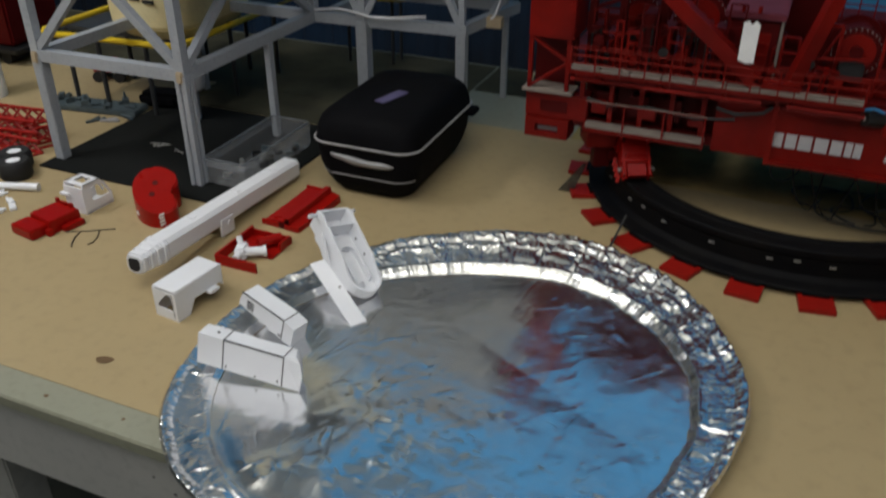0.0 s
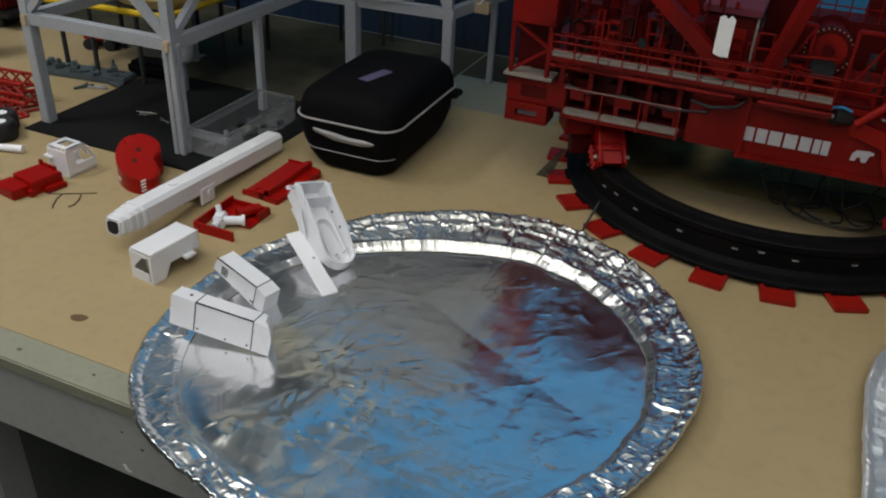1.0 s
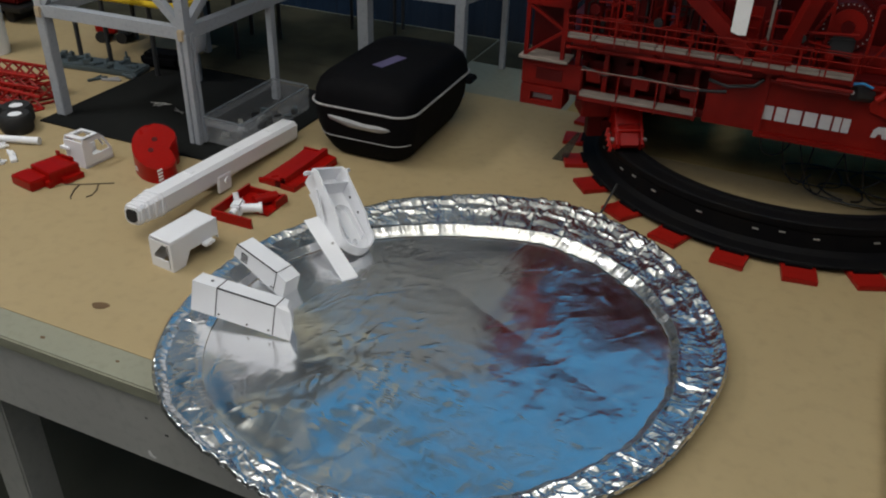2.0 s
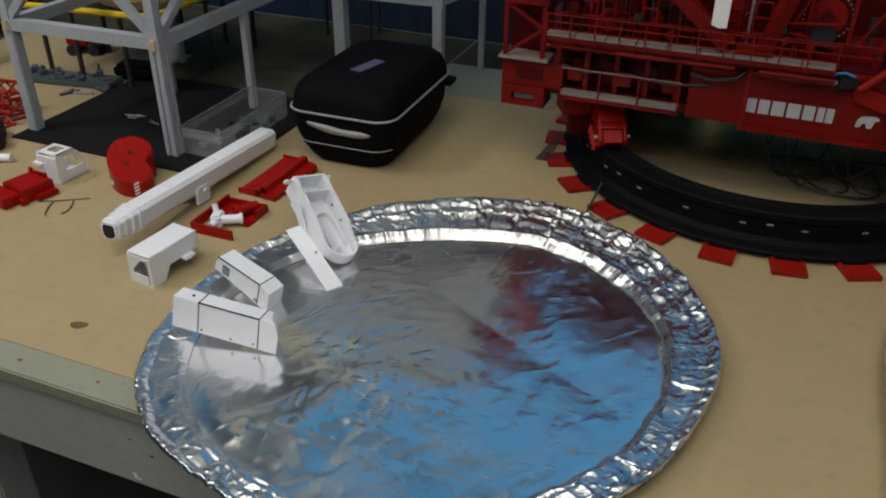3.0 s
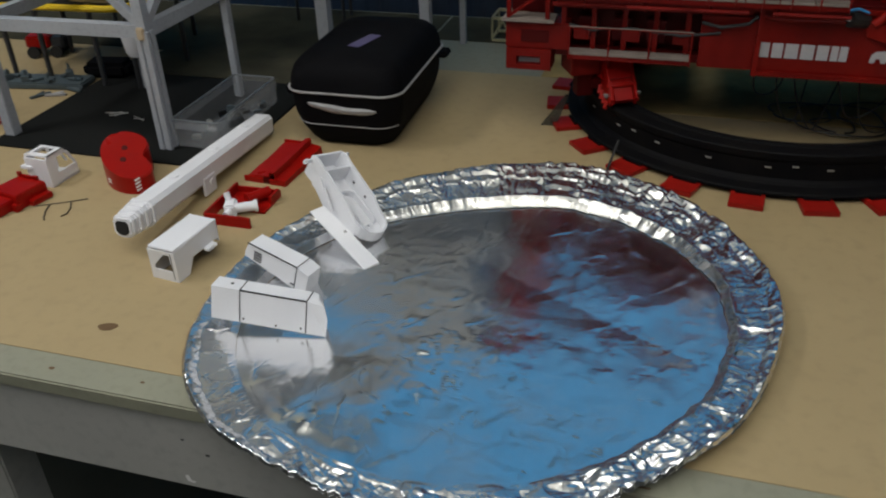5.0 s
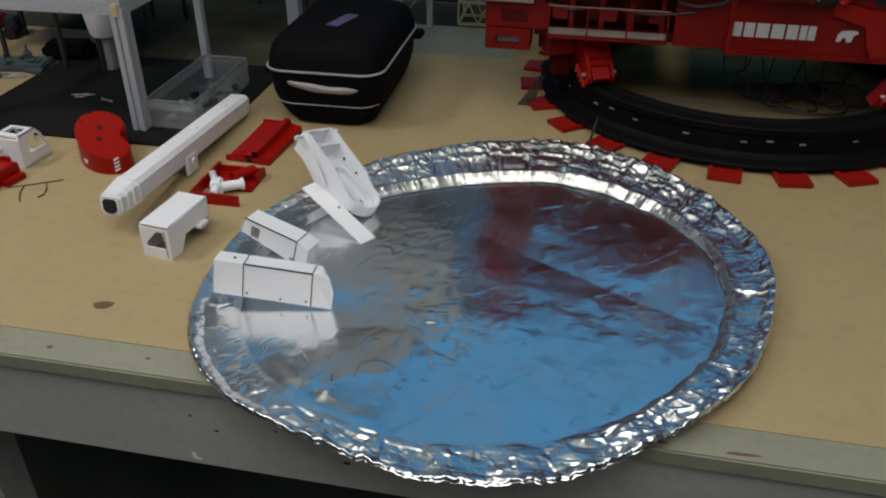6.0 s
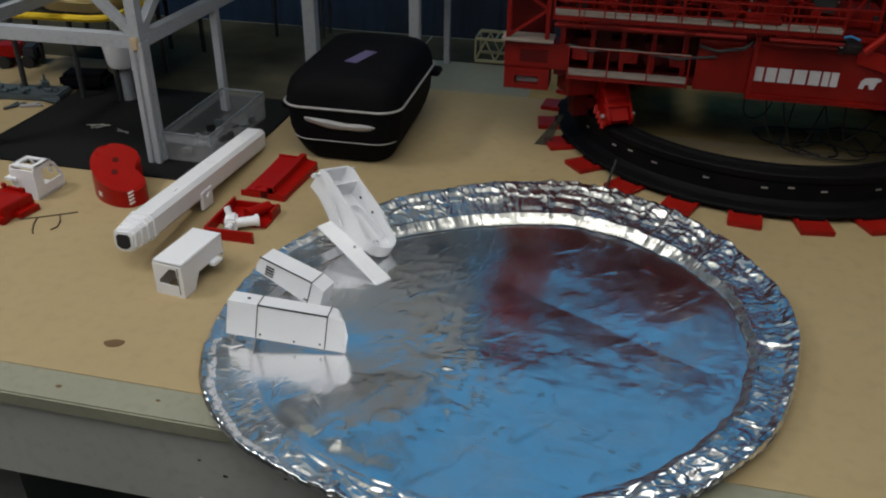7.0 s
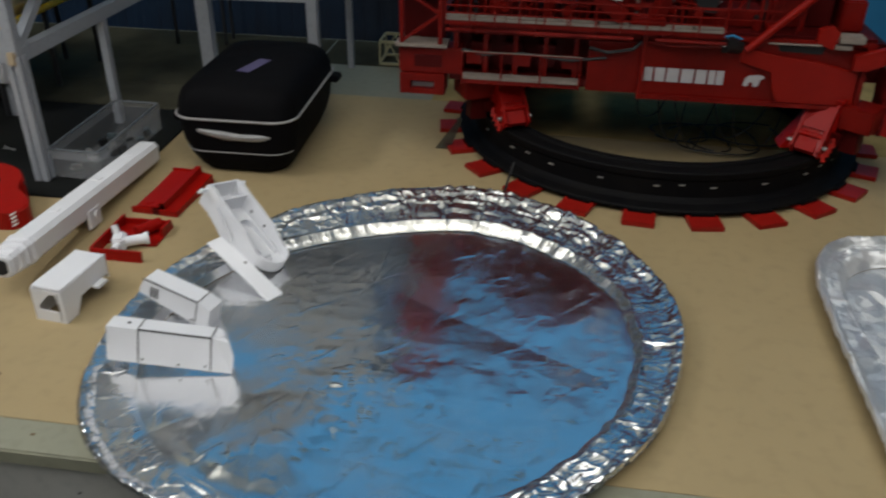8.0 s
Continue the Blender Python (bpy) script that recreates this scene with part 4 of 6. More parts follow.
    # chipped paint near the skirt's lower edge and a worn slot along the tabletop's front edge
    solo("paint_chip", prism(B(), [(-0.006, 0.004), (-0.004, -0.004), (0.004, -0.006), (0.007, -0.003), (0.001, -0.002), (-0.002, 0.006)], 0, 0.0005), PAPER, Matrix.Translation((-0.552, 0.572, -0.122)) @ pose(0, 0, 0, 90), "pale chip in the grey skirt paint", "stain")
    solo("edge_slot", prism(B(), [(-0.017, -0.0012), (-0.006, -0.0022), (0.012, -0.0014), (0.018, 0.0006), (0.004, 0.0016), (-0.014, 0.0014)], 0, 0.0004), KNOTM, pose(0.041, 0.576, 0.0001, 0, 0, 2), "dark worn slot along the table's front edge", "stain")
    solo("edge_slot", prism(B(), [(-0.009, -0.0012), (0.008, -0.0014), (0.010, 0.0006), (-0.007, 0.0014)], 0, 0.0004), KNOTM, pose(-0.040, 0.577, 0.0001), "dark worn slot along the table's front edge", "stain")


small_clutter()


def red_lattices():
    """Stack of red lattice sections."""
    def section(m, L):
        t = thing("lattice_section", m, "red plastic model lattice boom section in a loose pile", "model part", "lattice pile")
        w = 0.030
        for x in (-w, w):
            for z in (0.003, 0.027):
                part("chord", rod(B(), (x, 0, z), (x, L, z), 0.004, 6), PADRED, t)
        n = int(L / 0.026)
        for k in range(n):
            y0, y1 = L * k / n, L * (k + 1) / n
            for x in (-w, w):
                part("lacing", rod(B(), (x, y0, 0.003), (x, y1, 0.027), 0.0026, 5), PADRED, t)
            part("lacing", rod(B(), (-w, y0, 0.027), (w, y1, 0.027), 0.0026, 5), PADRED, t)
            part("lacing", rod(B(), (w, y0, 0.003), (-w, y1, 0.003), 0.0026, 5), PADRED, t)
    section(pose(-1.300, 1.122, 0.0013, 0, 0, 92), 0.23)
    section(pose(-1.302, 1.182, 0.0013, 0, 0, 90), 0.22)
    section(pose(-1.325, 1.200, 0.0335, 0, 0, 96), 0.17)


red_lattices()


# ---------------------------------------------------------------- black carrying case
def carry_case():
    t = thing("carrying_case", pose(-0.607, 1.380, 0.0013, 0, 0, 1), "black padded zip-up carrying case with grey piping", "case")
    X, Y = 0.104, 0.158

    def shell(levels):
        bm = B()
        rows = []
        for z, inset, r in levels:
            rows.append([bm.verts.new((x, y, z)) for x, y in rounded(-X + inset, -Y + inset, X - inset, Y - inset, r, 8)])
        bm.faces.new(rows[0][::-1])
        bm.faces.new(rows[-1])
        n = len(rows[0])
        for A, C in zip(rows, rows[1:]):
            for k in range(n):
                bm.faces.new((A[k], A[(k + 1) % n], C[(k + 1) % n], C[k]))
        return bm

    part("base_shell", shell([(0.0, 0.036, 0.04), (0.003, 0.029, 0.04), (0.012, 0.022, 0.04), (0.034, 0.012, 0.04), (0.060, 0.005, 0.04), (0.104, 0.001, 0.04)]), CASEBLACK, t, smooth=True)
    part("lid", shell([(0.1065, 0.001, 0.04), (0.125, 0.003, 0.041), (0.141, 0.008, 0.042), (0.151, 0.017, 0.043), (0.1565, 0.032, 0.043), (0.160, 0.056, 0.035), (0.161, 0.085, 0.016)]), CASEBLACK, t, smooth=True)
    ring = [(x, y, 0.1052) for x, y in rounded(-X - 0.001, -Y - 0.001, X + 0.001, Y + 0.001, 0.04, 8)]
    part("piping", tube(B(), ring, 0.0021, 6, True), PIPING, t, "grey piped seam", smooth=True)
    # the lower seam shows round the front only
    low = [(x, y, 0.044) for x, y in rounded(-X + 0.0090, -Y + 0.0090, X - 0.0090, Y - 0.0090, 0.04, 8)]
    part("piping", tube(B(), low[19:34], 0.0011, 6), PIPING, t, smooth=True)
    # bulging pocket with paper on the front
    bm = B()
    rows = []
    for lift, out in ((-1.0, 0.002), (-0.4, 0.005), (0.4, 0.006), (1.0, 0.001)):
        row = []
        for k in range(17):
            u = k / 16
            x = -0.088 + 0.176 * u
            half = 0.0068 * (0.15 + 0.85 * math.sin(math.pi * min(1, 0.08 + u * 0.95)) ** 0.5) * (1 + 0.12 * math.sin(19 * u))
            mid = 0.084 - 0.010 * u + 0.003 * math.cos(6 * u)
            row.append(bm.verts.new((x, -Y + 0.005 - out * math.sin(math.pi * u) ** 0.4 - 0.001 + 0.024 * (abs(u - 0.5) * 2) ** 6, mid + lift * half)))
        rows.append(row)
    for A, C in zip(rows, rows[1:]):
        for k in range(16):
            bm.faces.new((A[k], A[k + 1], C[k + 1], C[k]))
    p = part("pocket_paper", bm, MESHGREY, t, "grey papers showing in the front pocket", smooth=True)
    md = p.modifiers.new("sheet", "SOLIDIFY")
    md.thickness = 0.002
    part("badge", box(B(), -0.012, -0.036, 0, 0.012, 0.036, 0.0016, pose(0.008, -0.038, 0.1602, 0, 0, -15), 0.0006), PURPLE, t, "small violet badge")
    part("tab", box(B(), X - 0.004, 0.10, 0.088, X + 0.016, 0.135, 0.100, None, 0.003), CASEBLACK, t)
    part("tab", box(B(), -X - 0.010, -Y + 0.035, 0.085, -X + 0.004, -Y + 0.065, 0.100, None, 0.003), CASEBLACK, t)


carry_case()


# ---------------------------------------------------------------- grey frames, mat, bin, stand
solo("rubber_mat", box(B(), -1.262, 1.104, 0.0013, -0.78, 1.505, 0.0045, None, 0.001), MAT_DARK, Matrix(), "dark grey rubber mat under the grey frame", "mat")
for mx, my, rz in ((-1.113, 1.281, 10), (-1.049, 1.266, -30), (-1.100, 1.276, 35)):
    bm = rod(B(), (-0.018, 0, 0.001), (0.018, 0.002, 0.001), 0.001, 6)
    rod(bm, (-0.008, -0.006, 0.001), (0.012, 0.006, 0.001), 0.0009, 6)
    solo("metal_offcut", bm, BOLT, pose(mx, my, 0.0046, 0, 0, rz), "thin bright metal offcut on the dark mat", "offcut", "offcuts")


def frame_platform():
    t = thing("grey_frame", pose(-1.07, 1.38, 0.0046), "light grey painted model platform frame with diagonal braces", "model frame")
    o = Matrix.Translation((1.07, -1.38, -0.0046))
    P = {"a": (-1.243, 1.153), "b": (-0.917, 1.163), "c": (-0.912, 1.42), "d": (-0.912, 1.60), "e": (-1.23, 1.60)}
    Z = 0.216

    def post(p, w, z1=Z):
        bm = box(B(), p[0] - w / 2, p[1] - w / 2, 0.0046, p[0] + w / 2, p[1] + w / 2, z1, o, 0.0015)
        return part("post", bm, STEELGREY, t)

    post(P["a"], 0.022)
    # the corner post is four flanges round a recessed core
    bx, by = P["b"]
    part("post_core", box(B(), bx - 0.0085, by - 0.0085, 0.0046, bx + 0.0085, by + 0.0085, Z, o), STEELGREY, t)
    for sx, sy in ((-1, -1), (-1, 1), (1, -1), (1, 1)):
        part("flange", box(B(), bx + (0.0022 if sx > 0 else -0.0122), by + (0.0022 if sy > 0 else -0.0122), 0.0046, bx + (0.0122 if sx > 0 else -0.0022), by + (0.0122 if sy > 0 else -0.0022), Z, o, 0.001), STEELGREY, t)
    post(P["c"], 0.015)
    post(P["e"], 0.015)
    for a, c in (("a", "b"), ("b", "d"), ("a", "e"), ("e", "d")):
        A, C = Vector((*P[a], Z)), Vector((*P[c], Z))
        part("beam", bar(B(), o @ A, o @ C, 0.018, 0.022), STEELGREY, t)
    for a in ("a", "b", "d"):
        part("joint_cap", box(B(), P[a][0] - 0.007, P[a][1] - 0.0145, Z - 0.013, P[a][0] + 0.007, P[a][1] + 0.010, Z + 0.008, o, 0.002), WOODCAP, t, "raw wooden joint block")
        part("upper_post", bar(B(), o @ Vector((*P[a], Z)), o @ Vector((*P[a], Z + 0.30)), 0.018, 0.018), STEELGREY, t)
    top = Z + 0.17
    mid_ab = ((P["a"][0] + P["b"][0]) / 2, (P["a"][1] + P["b"][1]) / 2)
    mid_bd = ((P["b"][0] + P["d"][0]) / 2, (P["b"][1] + P["d"][1]) / 2)
    for a, mid in (("a", mid_ab), ("b", mid_ab), ("b", mid_bd), ("d", mid_bd)):
        part("brace", bar(B(), o @ Vector((*P[a], Z + 0.006)), o @ Vector((*mid, top)), 0.014, 0.014), STEELGREY, t)
    for a, c in (("a", "b"), ("b", "d")):
        part("beam", bar(B(), o @ Vector((*P[a], top)), o @ Vector((*P[c], top)), 0.016, 0.018), STEELGREY, t)
    # unseen plate over the frame, added to shade the table behind it
    part("upper_deck", box(B(), -1.06, 1.14, top + 0.01, -0.87, 1.62, top + 0.03, o), STEELGREY, t, "unseen grey deck plate added to shade what lies behind")
    part("upper_module", box(B(), -1.045, 1.20, top + 0.03, -0.88, 1.58, top + 0.23, o, 0.006), MODULE, t, "grey boxed upper module")


frame_platform()


def rear_frame():
    t = thing("grey_frame", pose(-0.72, 1.72, 0), "second grey model platform frame behind the black case", "model frame")
    o = Matrix.Translation((0.72, -1.72, 0))
    Z = 0.216
    for x, y, w in ((-0.79, 1.60, 0.026), (-0.572, 1.622, 0.021), (-0.553, 1.845, 0.013)):
        part("post", box(B(), x - w / 2, y - w / 2, 0.0, x + w / 2, y + w / 2, Z, o, 0.001), STEELGREY, t)
        part("upper_post", bar(B(), o @ Vector((x, y, Z)), o @ Vector((x, y, 0.40)), w * 0.6, w * 0.6), STEELGREY, t)
    for a, c in (((-0.905, 1.60), (-0.56, 1.622)), ((-0.572, 1.622), (-0.53, 1.85)), ((-0.885, 1.84), (-0.53, 1.85)), ((-0.885, 1.60), (-0.885, 1.84))):
        part("beam", bar(B(), o @ Vector((*a, Z)), o @ Vector((*c, Z)), 0.018, 0.022), STEELGREY, t)
    for a, c in (((-0.79, 1.60, Z), (-0.86, 1.60, Z + 0.14)), ((-0.79, 1.60, Z), (-0.72, 1.61, Z + 0.14)), ((-0.572, 1.622, Z), (-0.64, 1.62, Z + 0.14)), ((-0.55, 1.72, Z), (-0.50, 1.80, Z + 0.1))):
        part("brace", bar(B(), o @ Vector(a), o @ Vector(c), 0.013, 0.013), STEELGREY, t)
    # another unseen plate, added for shade at the table's back
    part("upper_deck", box(B(), -0.95, 1.585, 0.40, -0.44, 1.90, 0.42, o), STEELGREY, t, "unseen grey deck plate added to shade what lies behind")
    part("upper_module", box(B(), -0.94, 1.60, 0.42, -0.45, 1.88, 0.785, o, 0.006), MODULE, t, "grey boxed upper module")
    # unseen dark panels, added only to darken the foil's reflection in places
    for x, w, z in ((-0.90, 0.10, 0.46), (-0.75, 0.07, 0.50), (-0.64, 0.13, 0.45), (-0.88, 0.06, 0.61)):
        part("recess_panel", box(B(), x, 1.594, z, x + w, 1.5995, z + 0.055, o, 0.002), DARKLEG, t, "unseen dark panel added for the dark blotches in the foil")
    part("joint_cap", box(B(), -0.548, 1.70, Z - 0.012, -0.515, 1.72, Z + 0.012, o, 0.001), WOODCAP, t, "raw wooden joint block")


rear_frame()
pts = [(-0.90 + 0.02 * k, 1.588 + 0.006 * math.sin(k * 0.7), 0.232 + 0.005 * math.sin(k * 0.55) + 0.0006 * k) for k in range(14)]
solo("white_cable", tube(B(), pts, 0.0026, 8), WHITE, Matrix(), "white cable draped along the rear grey frame", "cable", smooth=True)
pts = [(-0.53 + 0.003 * k, 1.675 + 0.002 * k, 0.2305 + 0.0012 * k * k) for k in range(12)]
solo("white_cable", tube(B(), pts, 0.002, 8), WHITE, Matrix(), "thin white cable rising from the rear frame", "cable", smooth=True)


def clear_bin():
    t = thing("plastic_bin", pose(-0.862, 1.285, 0.0047, 0, 0, 0), "clear plastic storage bin holding small metal scraps", "bin")
    X, Y, H, w = 0.044, 0.116, 0.052, 0.002
    part("base", box(B(), -X + 0.004, -Y + 0.004, 0, X - 0.004, Y - 0.004, 0.002), CLEAR, t)
    for a in ((-X, -Y, X, -Y + w), (-X, Y - w, X, Y), (-X, -Y + w, -X + w, Y - w), (X - w, -Y + w, X, Y - w)):
        part("wall", box(B(), a[0], a[1], 0.002, a[2], a[3], H), CLEAR, t)
    part("rim", tube(B(), [(x, y, H) for x, y in rounded(-X, -Y, X, Y, 0.006, 3)], 0.0018, 6, True), CLEAR_RIM, t, smooth=True)
    for a in ((-X - 0.001, -Y - 0.0012, X + 0.001, -Y - 0.0002), (X + 0.0002, -Y, X + 0.0012, Y), (-X - 0.0012, -Y, -X - 0.0002, Y)):
        part("lip", box(B(), a[0], a[1], H - 0.017, a[2], a[3], H), FROST, t, "frosted upper band of the bin")
    rng = random.Random(11)
    for k in range(16):
        x, y = (rng.random() - 0.5) * 0.06, (rng.random() - 0.5) * 0.17
        bm = box(B(), -0.008, -0.004, 0, 0.008, 0.004, 0.004 + 0.01 * rng.random(), None, 0.001)
        solo("metal_scrap", bm, BOLT if k % 5 == 0 else CABLE if k % 3 else TEAL, pose(-0.862 + x, 1.285 + y, 0.0068, 0, 0, rng.random() * 180), "small metal scrap in the clear bin", "scrap", "scraps in the bin")


clear_bin()


def yellow_stand():
    t = thing("display_stand", pose(-1.3, 1.6, 0), "dark-legged model stand with a yellow edge rail", "stand")
    o = Matrix.Translation((1.3, -1.6, 0))
    Z = 0.178
    plan = [(-1.455, 1.358), (-1.37, 1.371), (-1.24, 1.379), (-1.16, 1.384), (-1.134, 1.394), (-1.121, 1.418), (-1.118, 1.55), (-1.119, 1.72), (-1.117, 1.885), (-1.105, 1.903), (-0.99, 1.923), (-0.875, 1.942), (-0.858, 1.955), (-0.852, 2.03), (-1.30, 2.03), (-1.475, 2.03), (-1.478, 1.55), (-1.476, 1.385)]
    loop = [(*(o @ Vector((x, y, Z)))[:2], Z) for x, y in plan]
    part("edge_rail", tube(B(), loop, 0.007, 8, True), YELLOW, t, "yellow painted edge rail", smooth=True)
    for x, y in ((-0.90, 1.96), (-0.90, 2.01), (-1.02, 1.945)):
        part("leg", rod(B(), o @ Vector((x, y, 0.0013)), o @ Vector((x, y, Z)), 0.0045, 8), DARKLEG, t)
    for x in (-1.45, -1.36, -1.226, -1.14):
        for y in (1.414, 1.60, 1.78):
            if y == 1.60 and x in (-1.36, -1.226):
                continue
            part("leg", rod(B(), o @ Vector((x, y, 0.0013 if y < 1.63 else 0)), o @ Vector((x, y, Z)), 0.0055, 8), DARKLEG, t)
    part("shelf", box(B(), -1.47, 1.44, Z - 0.012, -1.13, 1.80, Z - 0.004, o), DARKLEG, t)
    tk = thing("cream_tank", pose(-1.232, 1.560, Z - 0.004, 0, 0, 0), "rounded cream model tank with faint dark markings on the stand", "tank")
    part("tank_body", prism(prism(B(), rounded(-0.088, -0.125, 0.088, 0.125, 0.06, 8), 0.0, 0.026, None, 0.0, 1.22), rounded(-0.1074, -0.1525, 0.1074, 0.1525, 0.073, 8), 0.0262, 0.21, None, 0.006, 1.06), CREAM, tk, smooth=True)
    for x0, x1, z in ((-0.045, -0.012, 0.085), (-0.006, 0.022, 0.088), (0.030, 0.058, 0.084)):
        part("marking", box(B(), x0, -0.1545 - z * 0.05, z, x1, -0.1505 - z * 0.05, z + 0.007), DARKHOLE, tk, "dark unreadable marking")


yellow_stand()


def back_left():
    # teal-grey model parts behind the mat's corner
    t = thing("model_barge", pose(-1.385, 1.395, 0.0013, 0, 0, 8), "flat teal-grey model barge with small deck fittings", "model")
    part("hull", box(B(), -0.12, -0.030, 0, 0.12, 0.030, 0.014, None, 0.003), TEAL, t)
    rng = random.Random(6)
    for k in range(15):
        x = -0.105 + 0.015 * k + 0.008 * (rng.random() - 0.5)
        h = 0.004 + 0.016 * rng.random() ** 2
        w, d, y0 = 0.005 + 0.005 * rng.random(), 0.004 + 0.008 * rng.random(), -0.014 + 0.028 * rng.random()
        bm = box(B(), -w, -d, 0, w, d, h, Matrix.Translation((x, y0, 0.0142)) @ Matrix.Rotation(rng.random() * 1.2, 4, "Z"), 0.001)
        if k % 3 == 0:
            # a leaning stub on top
            rod(bm, (x, y0, 0.0142 + h * 0.8), (x + 0.010 * (rng.random() - 0.5), y0, 0.022 + h + 0.010 * rng.random()), 0.0035, 7, 0.0022)
        elif k % 3 == 1:
            rod(bm, (x - w, y0 - d, 0.016 + h * 0.5), (x + w, y0 - d - 0.004, 0.016 + h * 0.5), 0.003, 8)
        part("deck_fitting", bm, TEAL, t)
    solo("black_pouch", box(B(), -0.05, -0.03, 0, 0.05, 0.03, 0.034, None, 0.010), CASEBLACK, pose(-1.255, 1.475, 0.0046, 0, 0, 10), "small black soft pouch", "pouch", smooth=True)
    for x, y, rz in ((-1.30, 1.345, 20), (-1.275, 1.372, -15), (-1.33, 1.335, 60)):
        bm = box(B(), -0.022, -0.004, 0, 0.022, 0.004, 0.005, None, 0.001)
        rod(bm, (-0.01, 0, 0.003), (0.012, 0.014, 0.003), 0.003, 6)
        solo("loose_bracket", bm, TEAL if rz != 20 else PIPING, pose(x, y, 0.0013 if x < -1.28 else 0.0046, 0, 0, rz), "small grey model bracket", "model part", "loose brackets")
    # small yellow and black machine
    t = thing("toy_machine", pose(-1.50, 1.575, 0.0013, 0, 0, 20), "small red and black model machine", "model")
    part("body", box(B(), -0.035, -0.025, 0.022, 0.02, 0.025, 0.05, None, 0.004), REDPART, t)
    part("engine", box(B(), 0.02, -0.022, 0.016, 0.05, 0.022, 0.045, None, 0.004), DARKLEG, t)
    for x in (-0.02, 0.032):
        for y in (-0.026, 0.026):
            part("wheel", rod(B(), (x, y - 0.006, 0.014), (x, y + 0.006, 0.014), 0.014, 14), RUBBER, t)
    # white roll
    t = thing("white_roll", pose(-1.675, 1.365, 0.0013), "upright white wrapped roll at the table's end", "roll")
    bm = B()
    lathe(bm, [(0.0, 0.0), (0.034, 0.0)] + [(0.034 + 0.0015 * (k % 2), 0.006 + 0.009 * k) for k in range(18)] + [(0.030, 0.165), (0.0, 0.165)], 24)
    part("wrapping", bm, WHITE, t, smooth=True)
    # white cup behind the frame
    t = thing("white_cup", pose(-1.132, 1.43, 0.0046), "white tapered plastic cup with a dark rim on a short stand", "cup")
    bm = B()
    lathe(bm, [(0.0, 0.070), (0.026, 0.070), (0.030, 0.078), (0.036, 0.125), (0.034, 0.125), (0.028, 0.079), (0.0, 0.074)], 24)
    part("body", bm, WHITE, t, smooth=True)
    part("base", rod(B(), (0, 0, 0), (0, 0, 0.07), 0.014, 16), STEELGREY, t)
    # dark red trailer at the far end
    t = thing("model_trailer", pose(-2.015, 1.635, 0.0013, 0, 0, 4), "dark red model trailer with black deck and wheels", "model vehicle")
    part("body", box(B(), -0.24, -0.09, 0.048, 0.21, 0.09, 0.27, None, 0.006), REDDARK, t)
    part("deck", box(B(), -0.26, -0.11, 0.034, 0.235, 0.10, 0.046, None, 0.002), CABLE, t)
    for k in range(6):
        part("wheel", rod(B(), (-0.2 + 0.075 * k, -0.09, 0.0170), (-0.2 + 0.075 * k, 0.085, 0.0170), 0.017, 18), RUBBER, t)


back_left()

# ---------------------------------------------------------------- ring crane
CX, CY = 0.112, 1.572
crane = thing("ring_crane", pose(CX, CY, 0.0013), "large red model ring crane on a black circular track", "model crane")
o = Matrix.Translation((-CX, -CY, 0))
O = lambda x, y, z: o @ Vector((x, y, z))


def ring_track():
    bm = B()
    ro, ri, h = 0.347, 0.300, 0.068
    lathe(bm, [(ri, 0.010), (ri, h - 0.002), (ri + 0.002, h), (ri + 0.012, h), (ri + 0.014, h - 0.004), (ro - 0.014, h - 0.004), (ro - 0.012, h), (ro - 0.002, h), (ro, h - 0.002), (ro - 0.001, 0.056), (ro - 0.004, 0.052), (ro - 0.004, 0.024), (ro - 0.001, 0.020), (ro + 0.004, 0.0165), (ro + 0.024, 0.0150), (ro + 0.026, 0.0130), (ro + 0.026, 0.0095), (ri, 0.0095), (ri, 0.010)], 144)
    track = part("ring_track", bm, BLACK, crane, "black steel ring track", smooth=False)
    pad = finish("track_pad", box(B(), -0.0255, -0.034, 0.0, 0.0255, 0.034, 0.0080, None, 0.0010), PADRED)
    block = finish("track_block", box(B(), -0.019, -0.051, 0.0087, 0.019, 0.02, 0.0125), BLACK)
    plate = finish("bolt_plate", box(B(), -0.0048, -0.0012, -0.0011, 0.0048, 0.0006, 0.0011), BOLT)
    for k in range(24):
        a = radians(-6.6 + 15 * k)
        turn = pose(0, 0, 0, 0, 0, math.degrees(a))
        shared("pad", pad, track, turn @ Matrix.Translation((0, -0.378, 0)))
        shared("block", block, track, turn @ Matrix.Translation((0, -0.327, 0)))
        for da, z in ((3.5, 0.042),) if k % 3 else ((3.5, 0.042), (10.0, 0.046)):
            shared("bolt_plate", plate, track, pose(0, 0, 0, 0, 0, math.degrees(a) + da) @ Matrix.Translation((0, -0.3438, z)))


ring_track()


